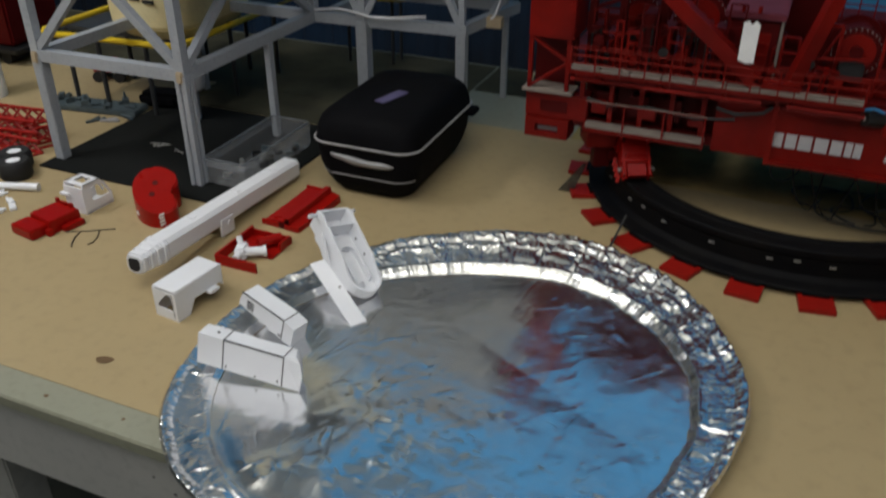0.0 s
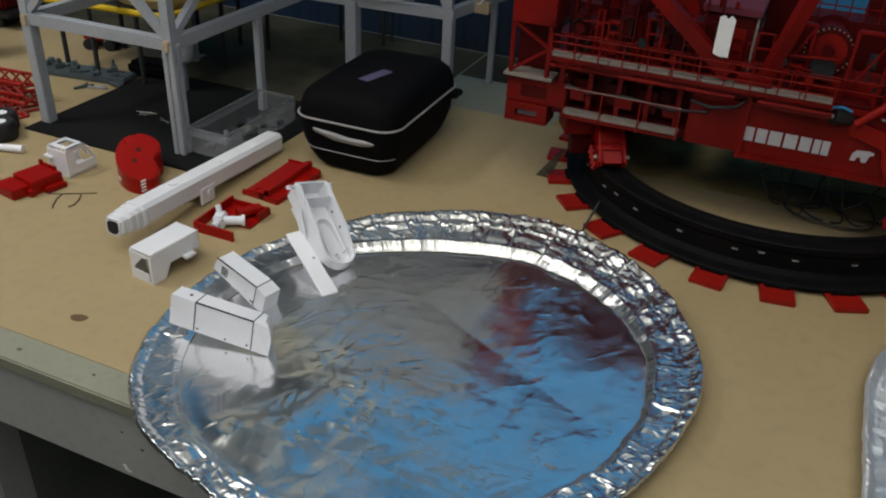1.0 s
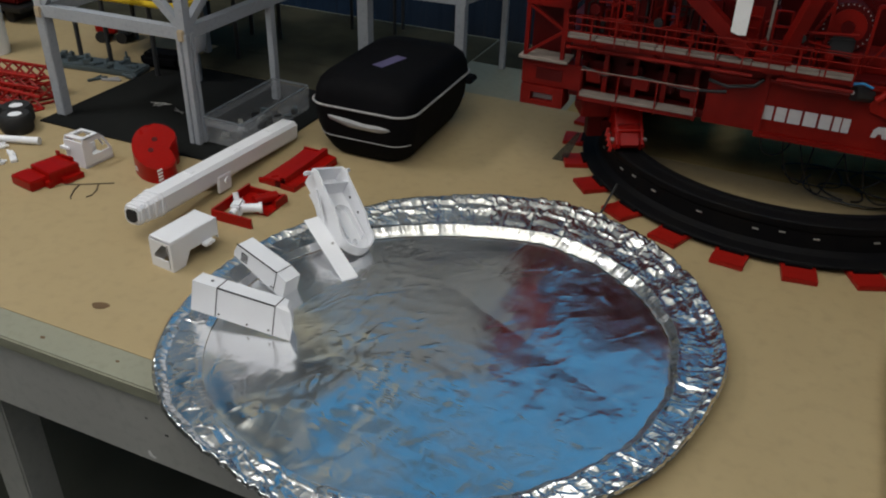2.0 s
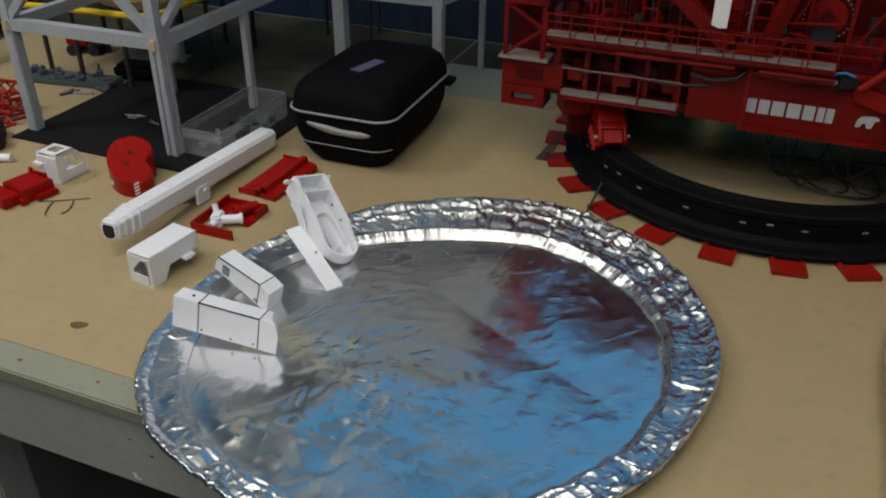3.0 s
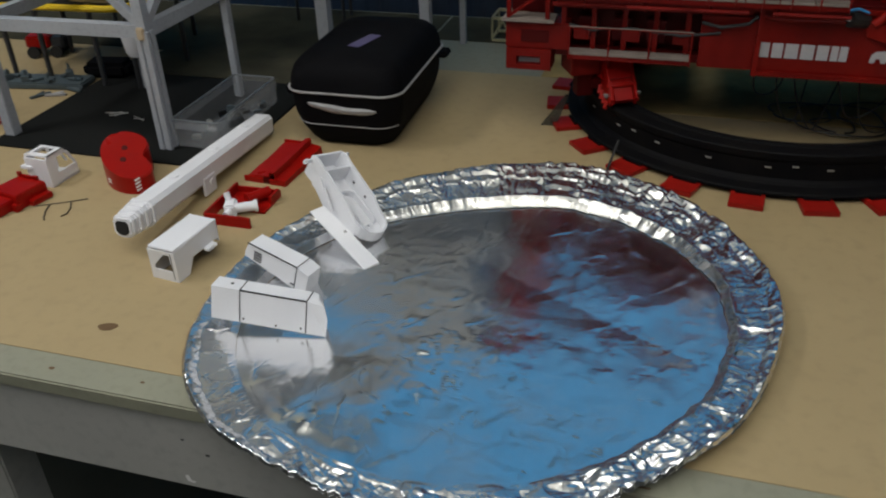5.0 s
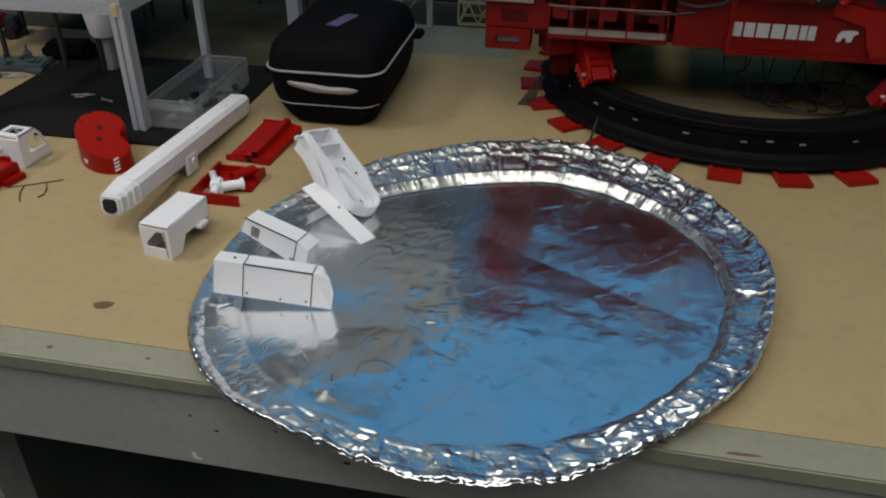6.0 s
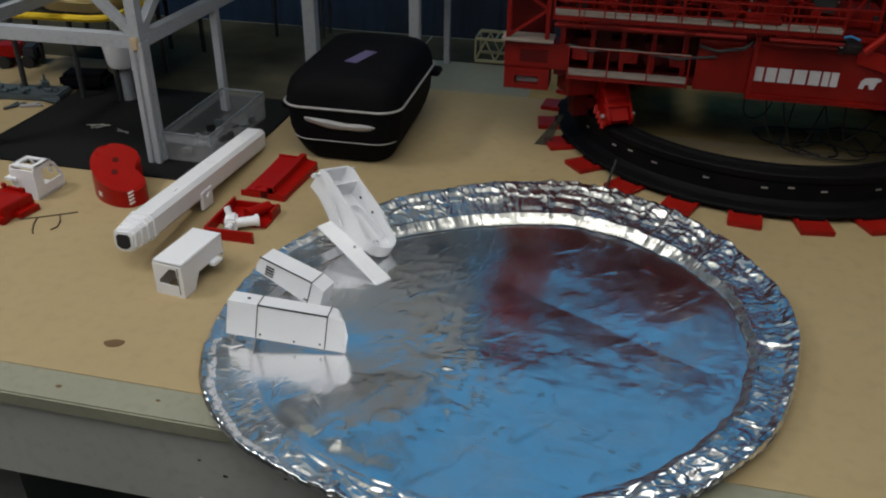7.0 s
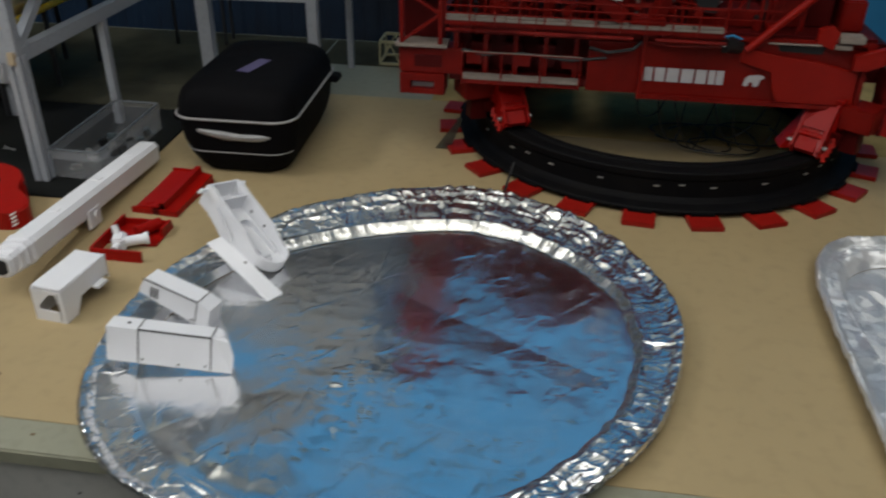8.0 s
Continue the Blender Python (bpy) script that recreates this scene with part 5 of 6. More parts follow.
def bogie(angle, flip):
    """Wheeled carriage between the girder and the track; flip turns its sloping end."""
    m = pose(0, 0, 0, 0, 0, angle) @ Matrix.Translation((0, -0.325, 0.068)) @ Matrix.Diagonal((1, 1, 0.9, 1))
    t = part("bogie", box(B(), -0.045, -0.020, 0.018, 0.045, 0.020, 0.046, None, 0.002), REDPART, crane)
    t.matrix_basis = m
    f = flip
    xz = Matrix(((1, 0, 0, 0), (0, 0, 1, 0), (0, 1, 0, 0), (0, 0, 0, 1)))
    part("yoke", prism(B(), [(-0.034, 0.044), (0.034, 0.044), (0.024, 0.098), (-0.024, 0.098)], -0.026, 0.018, xz), REDPART, t)
    part("front_plate", bar(B(), (0.030 * f, 0, 0.088), (0.052 * f, 0, 0.050), 0.040, 0.005), REDPART, t, "bright red sloping plate")
    part("nose", prism(B(), [(0.030 * f, 0.046), (0.050 * f, 0.050), (0.074 * f, 0.016), (0.066 * f, 0.006), (0.045 * f, 0.010)], -0.014, 0.018, xz), REDPART, t)
    part("ram", rod(B(), (0.050 * f, -0.014, 0.046), (0.070 * f, -0.020, 0.008), 0.006, 10), REDPART, t)
    part("ram", rod(B(), (0.046 * f, 0.020, 0.046), (0.066 * f, 0.026, 0.008), 0.006, 10), REDPART, t)
    part("pin", rod(B(), (0.060 * f, -0.030, 0.022), (0.060 * f, 0.034, 0.022), 0.004, 8), BOLT, t)
    for y in (-0.024, 0.020):
        part("cheek", prism(B(), [(0.020 * f, 0.092), (0.034 * f, 0.094), (0.058 * f, 0.052), (0.078 * f, 0.020), (0.070 * f, 0.004), (0.046 * f, 0.014), (0.040 * f, 0.046)], y, y + 0.004, xz), REDPART, t)
    part("cross_bar", rod(B(), (0.058 * f, -0.026, 0.040), (0.058 * f, 0.026, 0.040), 0.005, 10), REDPART, t)
    part("step_plate", box(B(), 0.040 * f - 0.010, -0.017, 0.0475, 0.040 * f + 0.010, 0.017, 0.0525), REDDARK, t)
    part("cap_plate", box(B(), -0.028, -0.030, 0.098, 0.028, 0.022, 0.103, None, 0.001), REDPART, t)
    part("side_box", box(B(), -0.03, -0.036, 0.020, 0.02, -0.020, 0.042, None, 0.002), REDDARK, t)
    part("carrier_box", box(B(), -0.030, -0.078, 0.052, 0.026, -0.0265, 0.094, None, 0.002), RED, t)
    part("carrier_foot", box(B(), -0.014, -0.060, 0.004, 0.012, -0.030, 0.051, None, 0.002), REDDARK, t)
    for k in range(4):
        part("link", rod(B(), ((0.036 + 0.010 * k) * f, -0.028, 0.034 - 0.007 * k), ((0.046 + 0.010 * k) * f, -0.034, 0.022 - 0.006 * k), 0.0035, 7), PADRED, t)
    for x in (-0.032, -0.011, 0.011, 0.032):
        part("wheel", rod(B(), (x, -0.016, 0.011), (x, 0.016, 0.011), 0.0105, 14), BLACK, t)
        part("axle_cap", rod(B(), (x, -0.0185, 0.011), (x, -0.016, 0.011), 0.004, 8), BOLT, t)


bogie(-62, 1)
bogie(54, -1)
bogie(130, 1)
bogie(-130, -1)

arm = part("carrier_arm", prism(B(), [(0.300, 0.071), (0.318, 0.100), (0.336, 0.130), (0.356, 0.1405), (0.445, 0.1405), (0.520, 0.124), (0.520, 0.084), (0.450, 0.104), (0.385, 0.098), (0.352, 0.078), (0.325, 0.071)], 1.352, 1.388, o @ Matrix(((1, 0, 0, 0), (0, 0, 1, 0), (0, 1, 0, 0), (0, 0, 0, 1)))), REDPART, crane, "bright red carrier arm over the track")
for k in range(3):
    part("rib", box(B(), 0.372 + 0.036 * k, 1.346, 0.104, 0.378 + 0.036 * k, 1.352, 0.132, o), REDDARK, arm)

FY = 1.356  # front face of the girder


def girder():
    gb = B()
    box(gb, 0.060, FY, 0.146, 0.405, FY + 0.034, 0.250, o, 0.002)
    g = part("girder", gb, RED, crane, "deep red box girder with white lettering bars")
    part("flange", box(B(), 0.055, FY - 0.007, 0.142, 0.41, FY + 0.040, 0.149, o), RED, g)
    part("flange", box(B(), 0.055, FY - 0.007, 0.246, 0.41, FY + 0.040, 0.2525, o), RED, g)
    for x in (0.058, 0.40):
        part("stiffener", box(B(), x - 0.004, FY - 0.008, 0.142, x + 0.004, FY, 0.252, o), RED, g)
    # lettering, as plain bars
    x = 0.057
    for w in (0.024, 0.020, 0.024, 0.024, 0.021, 0.013, 0.014):
        part("lettering_bar", box(B(), x, FY - 0.0012, 0.1715, x + w * 0.80, FY + 0.0004, 0.1945, o), LETTER, g, "plain white lettering bar")
        x += w * 0.965
    part("emblem", prism(B(), [(0, 0), (0.008, 0), (0.011, 0.008), (0.017, 0.008), (0.019, 0), (0.027, 0), (0.031, 0.014), (0.038, 0.017), (0.036, 0.021), (0.028, 0.023), (0.008, 0.021), (0.002, 0.014)], -0.0012, 0.0004, o @ Matrix.Translation((0.222, FY, 0.172)) @ Matrix.Scale(0.84, 4) @ Matrix(((1, 0, 0, 0), (0, 0, 1, 0), (0, 1, 0, 0), (0, 0, 0, 1)))), LETTER, g, "plain white emblem shape")
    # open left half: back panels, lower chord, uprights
    # the darker red carries the shade inside and behind the girder
    part("rear_panel", box(B(), -0.250, FY + 0.040, 0.150, 0.056, FY + 0.052, 0.246, o), REDDARK, g, "rear panel of the open girder, recess shade in its red")
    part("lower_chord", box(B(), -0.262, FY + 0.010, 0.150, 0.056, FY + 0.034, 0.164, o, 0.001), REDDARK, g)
    part("upper_chord", box(B(), -0.262, FY + 0.006, 0.232, 0.056, FY + 0.034, 0.2465, o, 0.001), RED, g)
    part("web_plate", box(B(), -0.030, FY + 0.002, 0.148, 0.054, FY + 0.012, 0.232, o), RED, g)
    for x in (-0.25, -0.20, -0.15, -0.10, -0.05):
        part("upright", box(B(), x - 0.004, FY + 0.008, 0.164, x + 0.004, FY + 0.016, 0.232, o), RED, g)
    for x in (-0.225, -0.17, -0.115):
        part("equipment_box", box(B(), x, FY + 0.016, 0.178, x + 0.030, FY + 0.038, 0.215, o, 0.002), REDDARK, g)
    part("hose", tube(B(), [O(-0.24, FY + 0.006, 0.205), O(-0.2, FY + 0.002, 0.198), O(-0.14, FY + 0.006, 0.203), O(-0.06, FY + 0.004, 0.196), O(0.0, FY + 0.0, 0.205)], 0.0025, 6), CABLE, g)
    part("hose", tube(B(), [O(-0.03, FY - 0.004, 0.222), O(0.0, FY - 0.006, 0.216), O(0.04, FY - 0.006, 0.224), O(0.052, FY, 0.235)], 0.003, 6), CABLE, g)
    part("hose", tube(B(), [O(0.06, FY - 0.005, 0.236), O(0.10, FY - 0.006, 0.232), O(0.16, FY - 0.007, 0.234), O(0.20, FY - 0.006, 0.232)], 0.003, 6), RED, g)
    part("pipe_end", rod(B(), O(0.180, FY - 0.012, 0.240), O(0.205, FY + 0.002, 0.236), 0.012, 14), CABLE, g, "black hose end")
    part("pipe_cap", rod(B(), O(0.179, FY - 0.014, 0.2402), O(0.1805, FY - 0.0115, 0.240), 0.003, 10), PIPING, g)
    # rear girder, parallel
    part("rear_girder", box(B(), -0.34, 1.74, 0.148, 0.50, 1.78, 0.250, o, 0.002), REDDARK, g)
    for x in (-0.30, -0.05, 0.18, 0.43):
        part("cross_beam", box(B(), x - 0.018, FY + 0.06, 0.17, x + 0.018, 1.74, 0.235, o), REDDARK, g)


girder()


def end_block(x0, x1, mirror, top=0.47):
    e = part("end_block", B(), RED, crane)
    bm = B()
    # box with a lifting slot: four bars round the opening
    y0, y1 = FY, FY + 0.05
    box(bm, x0, y0, 0.124, x1, y1, 0.133, o)
    box(bm, x0, y0, 0.147, x1, y1, 0.160, o)
    box(bm, x0, y0, 0.133, x0 + 0.018, y1, 0.147, o)
    box(bm, x1 - 0.018, y0, 0.133, x1, y1, 0.147, o)
    box(bm, x0 + 0.018, y0 + 0.02, 0.133, x1 - 0.018, y1, 0.147, o)
    part("slot_block", bm, RED, e)
    part("slot_plate", box(B(), x0 + 0.02, y0 + 0.012, 0.1335, x1 - 0.02, y0 + 0.0195, 0.1415, o), PIPING, e, "pale plate inside the slot")
    part("beam", box(B(), x0 - 0.002, y0 + 0.004, 0.160, x1 + 0.03 * mirror if mirror > 0 else x1, y1, 0.205, o, 0.002), RED, e)
    part("recess", box(B(), x0 + 0.025, y0 + 0.0025, 0.172, x1 - 0.005, y0 + 0.0045, 0.192, o), REDDARK, e)
    part("deck_plank", box(B(), x0 - 0.006, y0 - 0.008, 0.208, x1 + 0.004, y0 + 0.036, 0.2125, o), DECK, e)
    # cross-braced tower
    zt = 0.300
    for x in (x0 + 0.004, x1 - 0.008):
        for y in (y0 + 0.002, y1):
            part("tower_post", bar(B(), O(x, y, 0.2125), O(x, y, zt), 0.007, 0.007), RED, e)
    part("tower_brace", bar(B(), O(x0 + 0.004, y0 + 0.002, 0.215), O(x1 - 0.008, y0 + 0.002, 0.262), 0.005, 0.005), RED, e)
    part("tower_brace", bar(B(), O(x1 - 0.008, y0 + 0.002, 0.262), O(x0 + 0.004, y0 + 0.002, zt), 0.005, 0.005), RED, e)
    part("tower_panel", box(B(), x0 + 0.002, y1 - 0.01, 0.2125, x1 - 0.004, y1 - 0.004, zt, o), REDDARK, e)
    part("tower_box", box(B(), x0, y0 - 0.004, zt, x1, y1 + 0.03, top, o, 0.002), RED, e)
    for k in range(int((top - zt) / 0.034)):
        part("rib", box(B(), x1 - 0.010, y0 - 0.0065, zt + 0.012 + 0.03 * k, x1, y0 - 0.004, zt + 0.030 + 0.03 * k, o), RED, e)


end_block(-0.345, -0.268, 1)
end_block(0.445, 0.525, 0, 0.36)


def walkway(name, x0, x1, y0, y1, z, rail_h, n_plank, n_post, n_rail):
    """Plank deck on two bearers with a railing on its open side."""
    wbm = box(B(), x0, y0 + 0.002, z - 0.008, x1, y0 + 0.006, z, o)
    box(wbm, x0, y1 - 0.006, z - 0.008, x1, y1 - 0.002, z, o)
    w = part(name, wbm, RED, crane)
    L = (x1 - x0) / n_plank
    plank = finish("deck_plank", box(B(), 0.0012, 0, 0, L - 0.0012, y1 - y0, 0.004), DECK)
    for k in range(n_plank):
        shared("deck_plank", plank, w, o @ Matrix.Translation((x0 + L * k, y0, z)))
    pm = finish("railing_post", box(B(), -0.0012, -0.0012, -0.008, 0.0012, 0.0012, rail_h), RED)
    for k in range(n_post):
        x = x0 + 0.002 + (x1 - x0 - 0.004) * k / (n_post - 1)
        shared("railing_post", pm, w, o @ Matrix.Translation((x, y0 - 0.0013, z)))
    for k in range(n_rail):
        zz = z + rail_h * (k + 1) / n_rail
        part("handrail", rod(B(), O(x0, y0 - 0.0013, zz), O(x1, y0 - 0.0013, zz), 0.0012, 5), RED, w)
    for k in range(n_plank // 2):
        x = x0 + L * (2 * k + 1)
        part("bracket", bar(B(), O(x, y0 + 0.003, z - 0.006), O(x, y1 + 0.012, z - 0.030), 0.004, 0.004), RED, w)
    return w


low = walkway("lower_walkway", -0.238, -0.040, 1.340, 1.364, 0.161, 0.046, 3, 4, 1)
up = walkway("upper_walkway", -0.266, 0.176, 1.328, 1.352, 0.2620, 0.036, 9, 12, 3)
for x0, x1 in ((-0.262, -0.145), (-0.255, -0.04), (-0.06, 0.035), (0.07, 0.178)):
    part("pipe", rod(B(), O(x0, 1.324, 0.2475), O(x1, 1.324, 0.2475), 0.0032, 8), RED, up, "red pipe along the walkway")


def superstructure():
    s = part("deckhouse", B(), RED, crane)
    # deck and mast parts in the darker red hold the shade between machines
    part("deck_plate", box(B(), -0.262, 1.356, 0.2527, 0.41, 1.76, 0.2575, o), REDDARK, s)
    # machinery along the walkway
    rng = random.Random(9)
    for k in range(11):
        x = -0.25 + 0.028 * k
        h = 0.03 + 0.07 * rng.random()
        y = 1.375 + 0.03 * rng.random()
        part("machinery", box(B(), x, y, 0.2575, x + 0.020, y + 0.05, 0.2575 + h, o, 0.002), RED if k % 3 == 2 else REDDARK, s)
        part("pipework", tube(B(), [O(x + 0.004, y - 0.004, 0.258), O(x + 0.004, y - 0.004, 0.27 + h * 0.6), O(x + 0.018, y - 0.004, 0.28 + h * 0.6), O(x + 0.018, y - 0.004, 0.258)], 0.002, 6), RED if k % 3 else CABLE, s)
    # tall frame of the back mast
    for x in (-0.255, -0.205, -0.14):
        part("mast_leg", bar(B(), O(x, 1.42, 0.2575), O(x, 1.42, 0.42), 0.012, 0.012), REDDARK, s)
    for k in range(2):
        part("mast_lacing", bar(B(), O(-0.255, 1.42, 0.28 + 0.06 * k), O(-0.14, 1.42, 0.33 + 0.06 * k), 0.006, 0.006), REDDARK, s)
    # large inclined struts
    part("strut", bar(B(), O(0.018, 1.345, 0.276), O(-0.190, 1.36, 0.440), 0.022, 0.022), RED, s, "large inclined red box strut")
    part("strut", bar(B(), O(0.068, 1.36, 0.262), O(0.126, 1.39, 0.470), 0.018, 0.020), RED, s)
    part("strut", rod(B(), O(0.214, 1.342, 0.234), O(0.340, 1.356, 0.356), 0.0062, 12), REDPLATE, s, "round bright red strut", smooth=True)
    part("back_stay", bar(B(), O(-0.29, 1.50, 0.35), O(0.34, 1.50, 0.68), 0.026, 0.030), RED, s, "long inclined red stay over the deck")
    part("strut_foot", box(B(), 0.03, 1.338, 0.2575, 0.085, 1.372, 0.276, o, 0.002), RED, s)
    # side plate, sloping up to the strut
    XZ = Matrix(((1, 0, 0, 0), (0, 0, 1, 0), (0, 1, 0, 0), (0, 0, 0, 1)))
    part("gusset", prism(B(), [(0.278, 0.1495), (0.396, 0.1495), (0.392, 0.206), (0.330, 0.219), (0.262, 0.224), (0.222, 0.236), (0.205, 0.236), (0.210, 0.212), (0.262, 0.200), (0.266, 0.172)], -0.006, 0.0, o @ Matrix.Translation((0, FY - 0.0005, 0)) @ XZ, 0.0015), REDPLATE, s, "smooth bright red side plate")
    part("pipe", rod(B(), O(0.246, FY - 0.012, 0.247), O(0.326, FY - 0.012, 0.247), 0.0018, 8), DECK, s, "pale grey pipe")
    part("slot", prism(B(), [(0.268, 0.233), (0.332, 0.231), (0.336, 0.2455), (0.262, 0.2455)], -0.003, 0.0, o @ Matrix.Translation((0, FY - 0.0005, 0)) @ XZ), DARKHOLE, s, "dark opening under the pipe")
    part("pipe_bracket", prism(B(), [(0.318, 0.250), (0.345, 0.240), (0.350, 0.268), (0.338, 0.278), (0.318, 0.272)], -0.010, 0.0, o @ Matrix.Translation((0, FY - 0.001, 0)) @ XZ, 0.001), REDPLATE, s)
    part("grey_unit", box(B(), 0.350, FY - 0.018, 0.2530, 0.388, FY + 0.010, 0.2640, o, 0.0015), DECK, s, "grey control unit")
    part("grey_unit", box(B(), 0.346, FY - 0.014, 0.2420, 0.372, FY - 0.0075, 0.2500, o, 0.001), DECK, s, "grey control unit")
    part("outrigger", prism(B(), [(0.378, 0.236), (0.424, 0.250), (0.430, 0.226), (0.400, 0.212), (0.378, 0.212)], -0.012, 0.0, o @ Matrix.Translation((0, FY - 0.008, 0)) @ XZ, 0.001), REDPLATE, s)
    # cabin and cladding behind the paper tag
    cab = part("cabin", box(B(), -0.039, 1.395, 0.2575, 0.040, 1.615, 0.355, o, 0.003), REDDARK, s, "dark red machinery cabin")
    part("roof", box(B(), -0.045, 1.388, 0.355, 0.046, 1.625, 0.366, o, 0.002), ROOFRED, cab, "dull purple-red roof")
    part("side_panel", box(B(), 0.0402, 1.402, 0.262, 0.0425, 1.610, 0.354, o), STEELGREY, cab, "grey side panel")
    part("side_window", box(B(), 0.0427, 1.425, 0.318, 0.0440, 1.470, 0.347, o), DARKHOLE, cab, "dark side window")
    part("side_window", box(B(), 0.0427, 1.52, 0.318, 0.0440, 1.565, 0.347, o), DARKHOLE, cab, "dark side window")
    part("corner_post", bar(B(), O(0.0415, 1.394, 0.2575), O(0.0415, 1.394, 0.355), 0.004, 0.004), DECK, cab, "pale corner post")
    for x in (-0.018, 0.006):
        part("lifting_eye", rod(B(), O(x, 1.386, 0.3665), O(x, 1.386, 0.3765), 0.003, 8), RED, cab)
    part("front_hatch", box(B(), -0.010, 1.3925, 0.285, 0.028, 1.395, 0.335, o), RED, cab)
    # winch drum with studded flange
    for wx, wy, wz, r in ((0.150, 1.40, 0.322, 0.037), (-0.186, 1.49, 0.312, 0.040), (-0.090, 1.49, 0.325, 0.044)):
        wd = part("winch", rod(B(), O(wx, wy, wz), O(wx, wy + 0.07, wz), r * 0.77, 28), REDDARK, s, "red winch drum with a studded flange", smooth=True)
        part("drum_flange", rod(B(), O(wx, wy - 0.006, wz), O(wx, wy, wz), r, 40), REDDARK, wd, smooth=True)
        part("drum_flange", rod(B(), O(wx, wy + 0.07, wz), O(wx, wy + 0.076, wz), r, 40), REDDARK, wd, smooth=True)
        part("drum_web", rod(B(), O(wx, wy - 0.0075, wz), O(wx, wy - 0.006, wz), r * 0.72, 32), RED, wd, smooth=True)
        part("drum_hub", rod(B(), O(wx, wy - 0.013, wz), O(wx, wy - 0.0075, wz), r * 0.26, 20), REDDARK, wd, smooth=True)
        part("drum_motor", box(B(), wx - 0.020, wy - 0.020, wz - 0.045, wx + 0.016, wy - 0.0135, wz - 0.012, o, 0.003), DARKHOLE, wd, "black drive unit")
        for k in range(28):
            an = 2 * math.pi * k / 28
            c, si = (r - 0.003) * math.cos(an), (r - 0.003) * math.sin(an)
            part("stud", rod(B(), O(wx + c, wy - 0.006, wz + si), O(wx + c, wy - 0.0076, wz + si), 0.0011, 6), PIPING, wd)
    # drive house behind the front winch, with a light railing on its roof
    part("drive_house", box(B(), 0.092, 1.500, 0.2576, 0.250, 1.570, 0.345, o, 0.003), REDDARK, s)
    part("drive_house", box(B(), 0.252, 1.480, 0.2576, 0.400, 1.560, 0.330, o, 0.003), REDDARK, s)
    for k in range(7):
        part("railing_post", bar(B(), O(0.100 + 0.023 * k, 1.503, 0.345), O(0.100 + 0.023 * k, 1.503, 0.388), 0.0022, 0.0022), RED, s)
    for z in (0.366, 0.387):
        part("handrail", rod(B(), O(0.096, 1.503, z), O(0.246, 1.503, z), 0.0013, 5), RED, s)
    part("winch_frame", box(B(), 0.125, 1.39, 0.2575, 0.24, 1.45, 0.285, o, 0.002), RED, s)
    # right-hand machinery
    for x, y, w, h, mt in ((0.25, 1.40, 0.05, 0.07, RED), (0.31, 1.41, 0.04, 0.10, REDDARK), (0.36, 1.39, 0.035, 0.05, RED), (0.34, 1.50, 0.06, 0.13, RED), (0.20, 1.56, 0.08, 0.12, REDDARK), (0.0, 1.60, 0.1, 0.12, REDDARK)):
        part("machinery", box(B(), x, y, 0.2575, x + w, y + 0.06, 0.2575 + h, o, 0.003), mt, s)
    part("hose", tube(B(), [O(0.176, FY - 0.01, 0.252), O(0.19, FY - 0.012, 0.256), O(0.205, FY - 0.008, 0.25)], 0.0022, 6), BLUE, s, "short blue hose")
    # rear railing line, just visible over the deck
    for k in range(10):
        x = -0.25 + 0.06 * k
        part("railing_post", bar(B(), O(x, 1.365, 0.2575), O(x, 1.365, 0.292), 0.002, 0.002), RED, s)
    for z in (0.275, 0.291):
        part("handrail", rod(B(), O(-0.26, 1.365, z), O(0.30, 1.365, z), 0.0012, 5), RED, s)


superstructure()


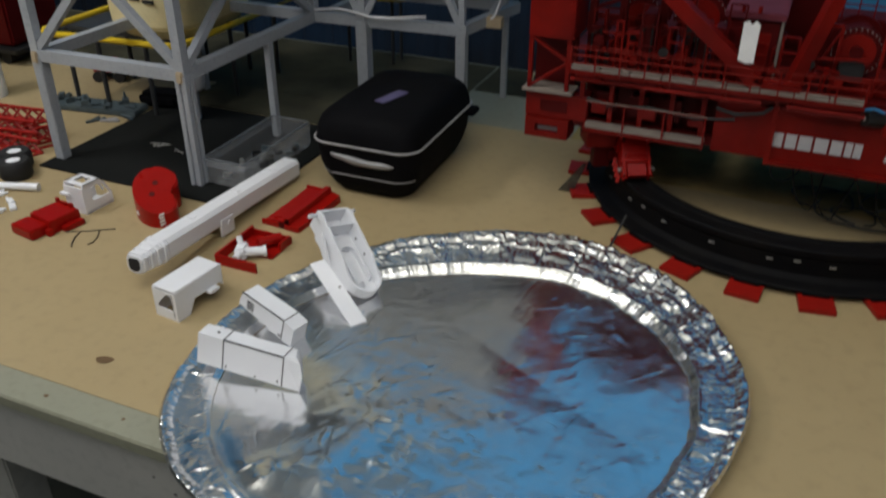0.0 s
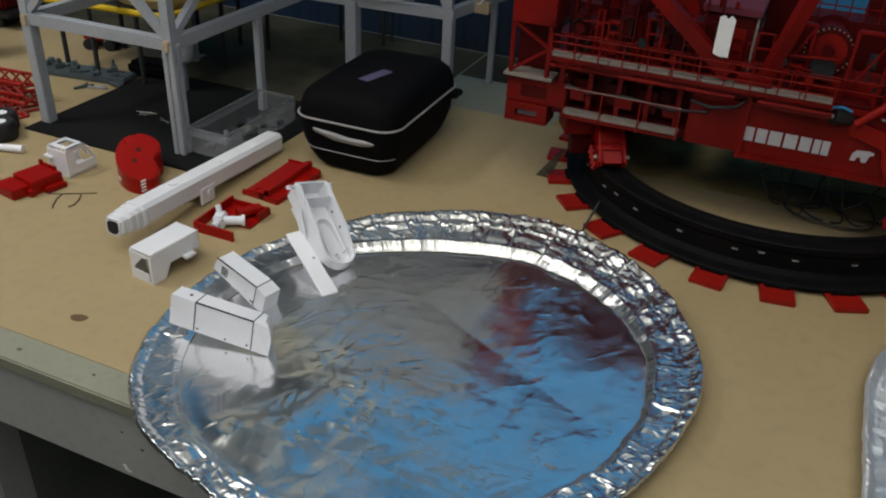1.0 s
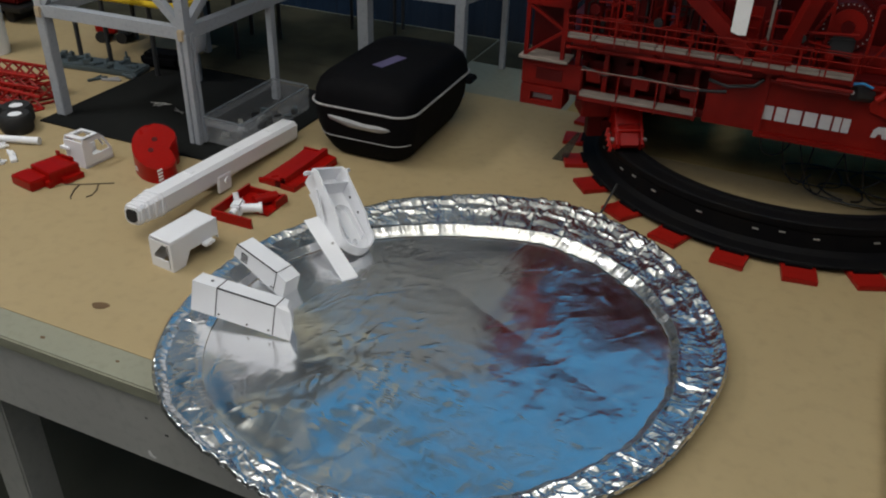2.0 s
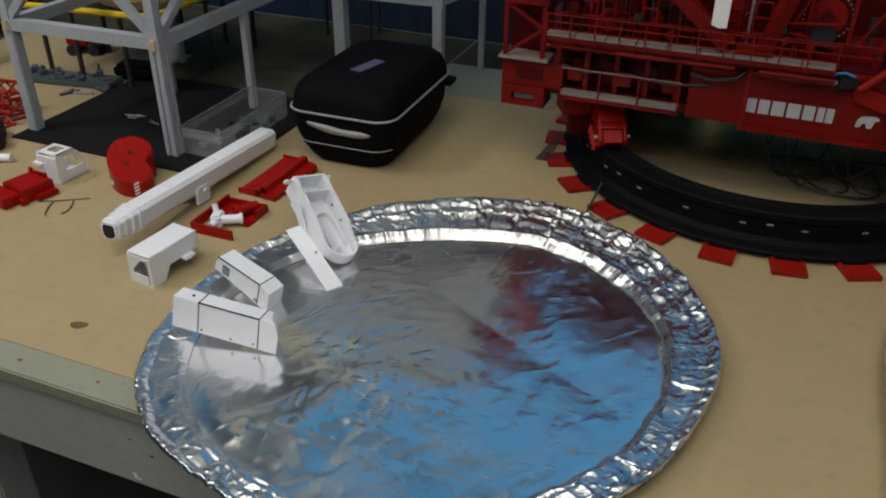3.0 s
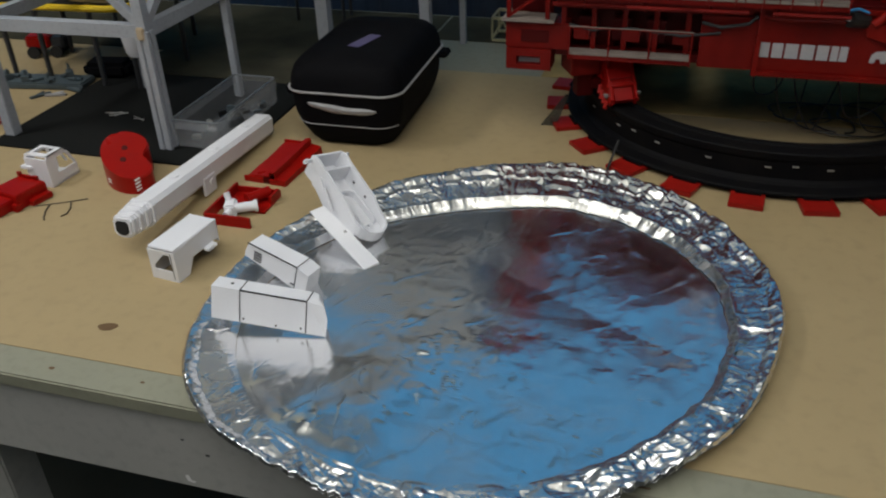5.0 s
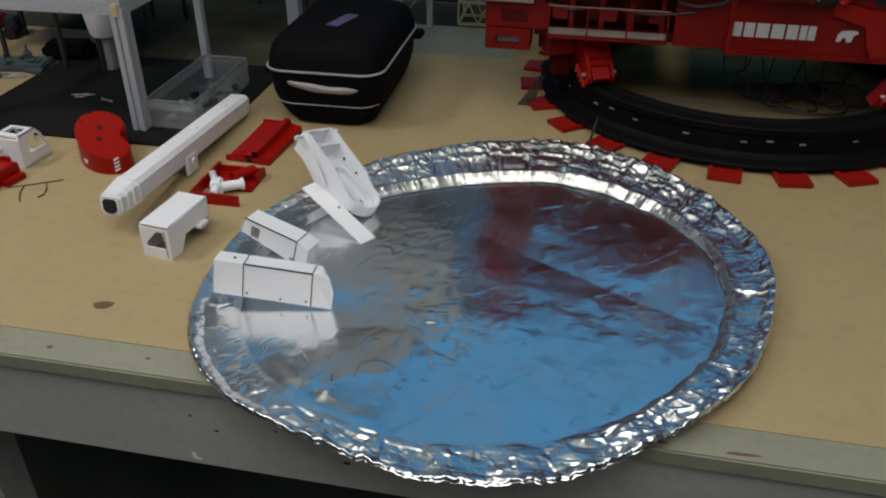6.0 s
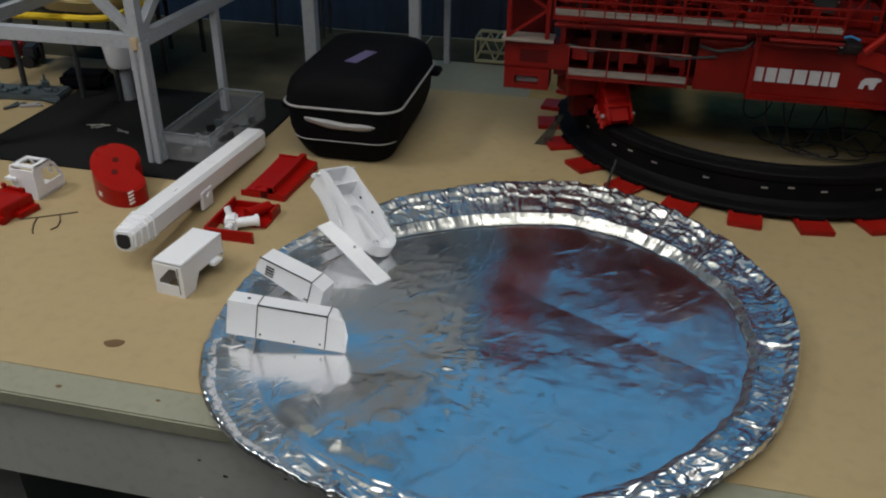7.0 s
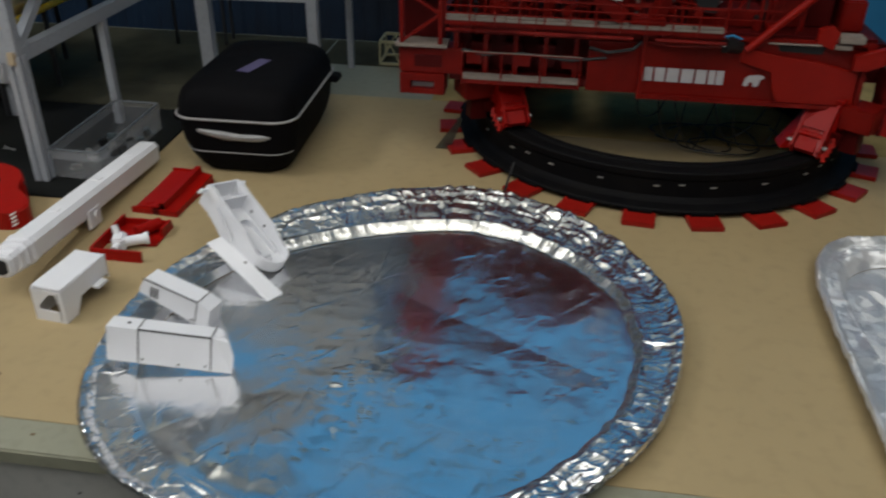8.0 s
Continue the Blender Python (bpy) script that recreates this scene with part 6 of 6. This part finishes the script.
def deck_clutter():
    """Thin frames, pipe runs and small units crowded behind the walkway's railing."""
    c = part("deck_machinery", box(B(), -0.245, 1.405, 0.2577, -0.045, 1.445, 0.266, o), REDDARK, crane, "crowded red pipework and machinery on the deck")
    rng = random.Random(21)
    mats = (RED, REDDARK, RED, CABLE, REDPART)
    for k in range(15):
        # an upright rectangular frame of thin bars
        x, y = -0.25 + 0.021 * k + 0.006 * rng.random(), 1.366 + 0.05 * rng.random()
        w, h = 0.010 + 0.014 * rng.random(), 0.045 + 0.085 * rng.random()
        bm = bar(B(), O(x, y, 0.2577), O(x, y, 0.2577 + h), 0.0032, 0.0032)
        bar(bm, O(x + w, y, 0.2577), O(x + w, y, 0.2577 + h), 0.0032, 0.0032)
        for z in (0.4, 0.7, 1.0):
            bar(bm, O(x, y, 0.2577 + h * z), O(x + w, y, 0.2577 + h * z), 0.0026, 0.0026)
        part("machine_frame", bm, mats[k % 3], c)
    for k in range(16):
        x, y = -0.24 + 0.43 * rng.random(), 1.372 + 0.06 * rng.random()
        z = 0.270 + 0.06 * rng.random()
        part("pipe_run", rod(B(), O(x, y, z), O(x + 0.03 + 0.05 * rng.random(), y + 0.01 * rng.random(), z + 0.03 * (rng.random() - 0.4)), 0.0012 + 0.0016 * rng.random(), 7), mats[k % 5], c)
    for k in range(22):
        x, y = -0.25 + 0.50 * rng.random(), 1.368 + 0.05 * rng.random()
        w, h, z = 0.006 + 0.010 * rng.random(), 0.006 + 0.018 * rng.random(), 0.2577 + 0.05 * rng.random() * (k % 2)
        bm = box(B(), x, y, z, x + w, y + w, z + h, o, 0.001)
        if z > 0.26:
            bar(bm, O(x + w / 2, y + w / 2, 0.2577), O(x + w / 2, y + w / 2, z), 0.003, 0.003)
        part("machine_unit", bm, mats[k % 5], c)
    for k in range(8):
        # valve wheels and small flanges
        x, z = -0.23 + 0.052 * k + 0.01 * rng.random(), 0.275 + 0.035 * rng.random()
        bm = rod(B(), O(x, 1.362, z), O(x, 1.366, z), 0.005 + 0.004 * rng.random(), 12)
        rod(bm, O(x, 1.366, z), O(x, 1.405, z), 0.0018, 6)
        part("valve_wheel", bm, mats[(k + 1) % 4], c)
    # second, rear railing and gantry over the deck
    for z in (0.300, 0.318):
        part("handrail", rod(B(), O(-0.25, 1.47, z), O(0.02, 1.47, z), 0.0013, 5), RED, c)
    for k in range(7):
        part("railing_post", bar(B(), O(-0.25 + 0.045 * k, 1.47, 0.2577), O(-0.25 + 0.045 * k, 1.47, 0.318), 0.0024, 0.0024), RED, c)
    for x0, x1 in ((0.085, 0.125), (0.185, 0.235), (0.245, 0.30)):
        bm = bar(B(), O(x0, 1.385, 0.2577), O(x0, 1.385, 0.36), 0.005, 0.005)
        bar(bm, O(x1, 1.385, 0.2577), O(x1, 1.385, 0.36), 0.005, 0.005)
        bar(bm, O(x0, 1.385, 0.36), O(x1, 1.385, 0.36), 0.005, 0.005)
        bar(bm, O(x0, 1.385, 0.262), O(x1, 1.385, 0.356), 0.0035, 0.0035)
        part("winch_gantry", bm, RED, c)
    # pale rail along the lower walkway and small bright boxes in the recess behind it
    part("pale_handrail", rod(B(), O(-0.236, 1.3385, 0.2085), O(-0.040, 1.3385, 0.2085), 0.0009, 6), DECK, c, "worn pale handrail")
    for x in (-0.232, -0.150, -0.072):
        part("recess_box", box(B(), x, 1.362, 0.180, x + 0.026, 1.371, 0.202, o, 0.0015), RED, c)


deck_clutter()

# paper tag hanging on the strut
solo("paper_tag", prism(B(), [(0.001, 0.004), (0.012, 0.0), (0.024, 0.001), (0.0245, 0.058), (0.018, 0.064), (0.013, 0.058), (0.008, 0.063), (0.001, 0.060)], 0, 0.0008, Matrix.Translation((-0.012, 1.3285, 0.306)) @ Matrix(((1, 0, 0, 0), (0, 0, 1, 0), (0, 1, 0, 0), (0, 0, 0, 1)))), PAPER, Matrix(), "blank white paper tag hanging on the crane", "tag")

# thin prop and pieces round the track
solo("thin_rod", rod(B(), (-0.150, 1.235, 0.003), (-0.138, 1.285, 0.040), 0.0022, 8), CABLE, pose(0, 0, 0.0), "thin black rod leaning on the track", "rod")
solo("slanting_prop", prism(B(), [(0.0, 0.0), (0.028, 0.0), (0.050, 0.062), (0.043, 0.062)], 0, 0.003, Matrix.Translation((-0.290, 1.41, 0.0013)) @ Matrix(((1, 0, 0, 0), (0, 0, 1, 0), (0, 1, 0, 0), (0, 0, 0, 1)))), SMOKY, Matrix(), "slanting smoky plastic prop under the crane's corner", "prop")


def cables():
    rng = random.Random(3)
    for k in range(4):
        pts = []
        cx, cy, r = 0.16 + 0.05 * rng.random() + 0.03 * k, 1.50 + 0.12 * rng.random(), 0.04 + 0.05 * rng.random()
        a0 = rng.random() * 6
        for i in range(26):
            a = a0 + i * 0.24
            pts.append((cx + r * math.cos(a) * (1 + 0.2 * math.sin(a * 1.7)), cy + r * 0.8 * math.sin(a), 0.0035 + 0.003 * k + 0.0015 * math.sin(a * 2)))
        solo("loose_cable", tube(B(), pts, 0.0016, 6), CABLE, Matrix(), "loose black cable coiled under the crane", "cable", "crane cables", smooth=True)
    # cables drooping from the girder in slack loops
    for x0, x1, low in ((0.105, 0.165, 0.030), (0.130, 0.215, 0.018), (0.185, 0.300, 0.045), (0.225, 0.330, 0.022), (0.060, 0.120, 0.075)):
        pts = []
        for i in range(19):
            u = i / 18
            pts.append((x0 + (x1 - x0) * u + 0.006 * math.sin(7 * u + x0 * 40), 1.42 + 0.05 * u + 0.008 * math.sin(5 * u), 0.150 - (0.150 - low) * math.sin(math.pi * u) ** 0.7))
        solo("hanging_cable", tube(B(), pts, 0.0015, 6), CABLE, Matrix(), "black cable hanging in a slack loop under the crane", "cable", "crane cables", smooth=True)


cables()
# pale truss behind the crane's corner
t = thing("pale_lattice", pose(-0.420, 1.872, 0.0013), "pale cream model truss section behind the crane", "model part")
LX, LH = 0.070, 0.055
for y in (0.0, 0.07):
    for z in (0.0035, LH):
        part("chord", bar(B(), (-LX, y, z), (LX, y, z), 0.006, 0.006), TRUSS, t)
    for x in (-LX, LX):
        part("upright", bar(B(), (x, y, 0.006), (x, y, LH - 0.003), 0.004, 0.004), TRUSS, t)
    for k in range(3):
        x0, x1 = -LX + 2 * LX * k / 3, -LX + 2 * LX * (k + 1) / 3
        part("lacing", bar(B(), (x0, y, 0.006), ((x0 + x1) / 2, y, LH - 0.003), 0.003, 0.003), TRUSS, t)
        part("lacing", bar(B(), ((x0 + x1) / 2, y, LH - 0.003), (x1, y, 0.006), 0.003, 0.003), TRUSS, t)
for z in (0.0035, LH):
    for k in range(4):
        x = -LX + 2 * LX * k / 3
        part("cross_piece", bar(B(), (x, 0.003, z), (x, 0.067, z), 0.004, 0.004), TRUSS, t)
for k in range(3):
    # short upper rungs leaning on the crane's tower
    part("rung", bar(B(), (0.0, 0.035, LH + 0.022 + 0.020 * k), (LX, 0.035, LH + 0.026 + 0.022 * k), 0.005, 0.005), TRUSS, t)
for x in (0.004, LX - 0.004):
    part("upright", bar(B(), (x, 0.035, LH), (x, 0.035, LH + 0.072), 0.005, 0.005), TRUSS, t)

# added navy box along the back wall, standing for its dim lower part
t = thing("dim_wall_base", pose(-1.5, 3.95, FLOOR_Z), "dark navy box standing for the dim foot of the blue wall", "table")
bm = B()
n = 120
lo = [bm.verts.new((-2.6 + 4.0 * k / n, -0.30 + 0.02 * math.sin(k * 1.3), 0.0)) for k in range(n + 1)]
hi = [bm.verts.new((-2.6 + 4.0 * k / n, -0.28 + 0.006 * math.sin(k * 1.3), 0.75)) for k in range(n + 1)]
for k in range(n):
    bm.faces.new((lo[k], lo[k + 1], hi[k + 1], hi[k]))
p = part("cloth", bm, NAVY, t)
md = p.modifiers.new("sheet", "SOLIDIFY")
md.thickness = 0.004
part("top", box(B(), -2.6, -0.28, 0.74, 1.4, 0.22, 0.76), NAVY, t)
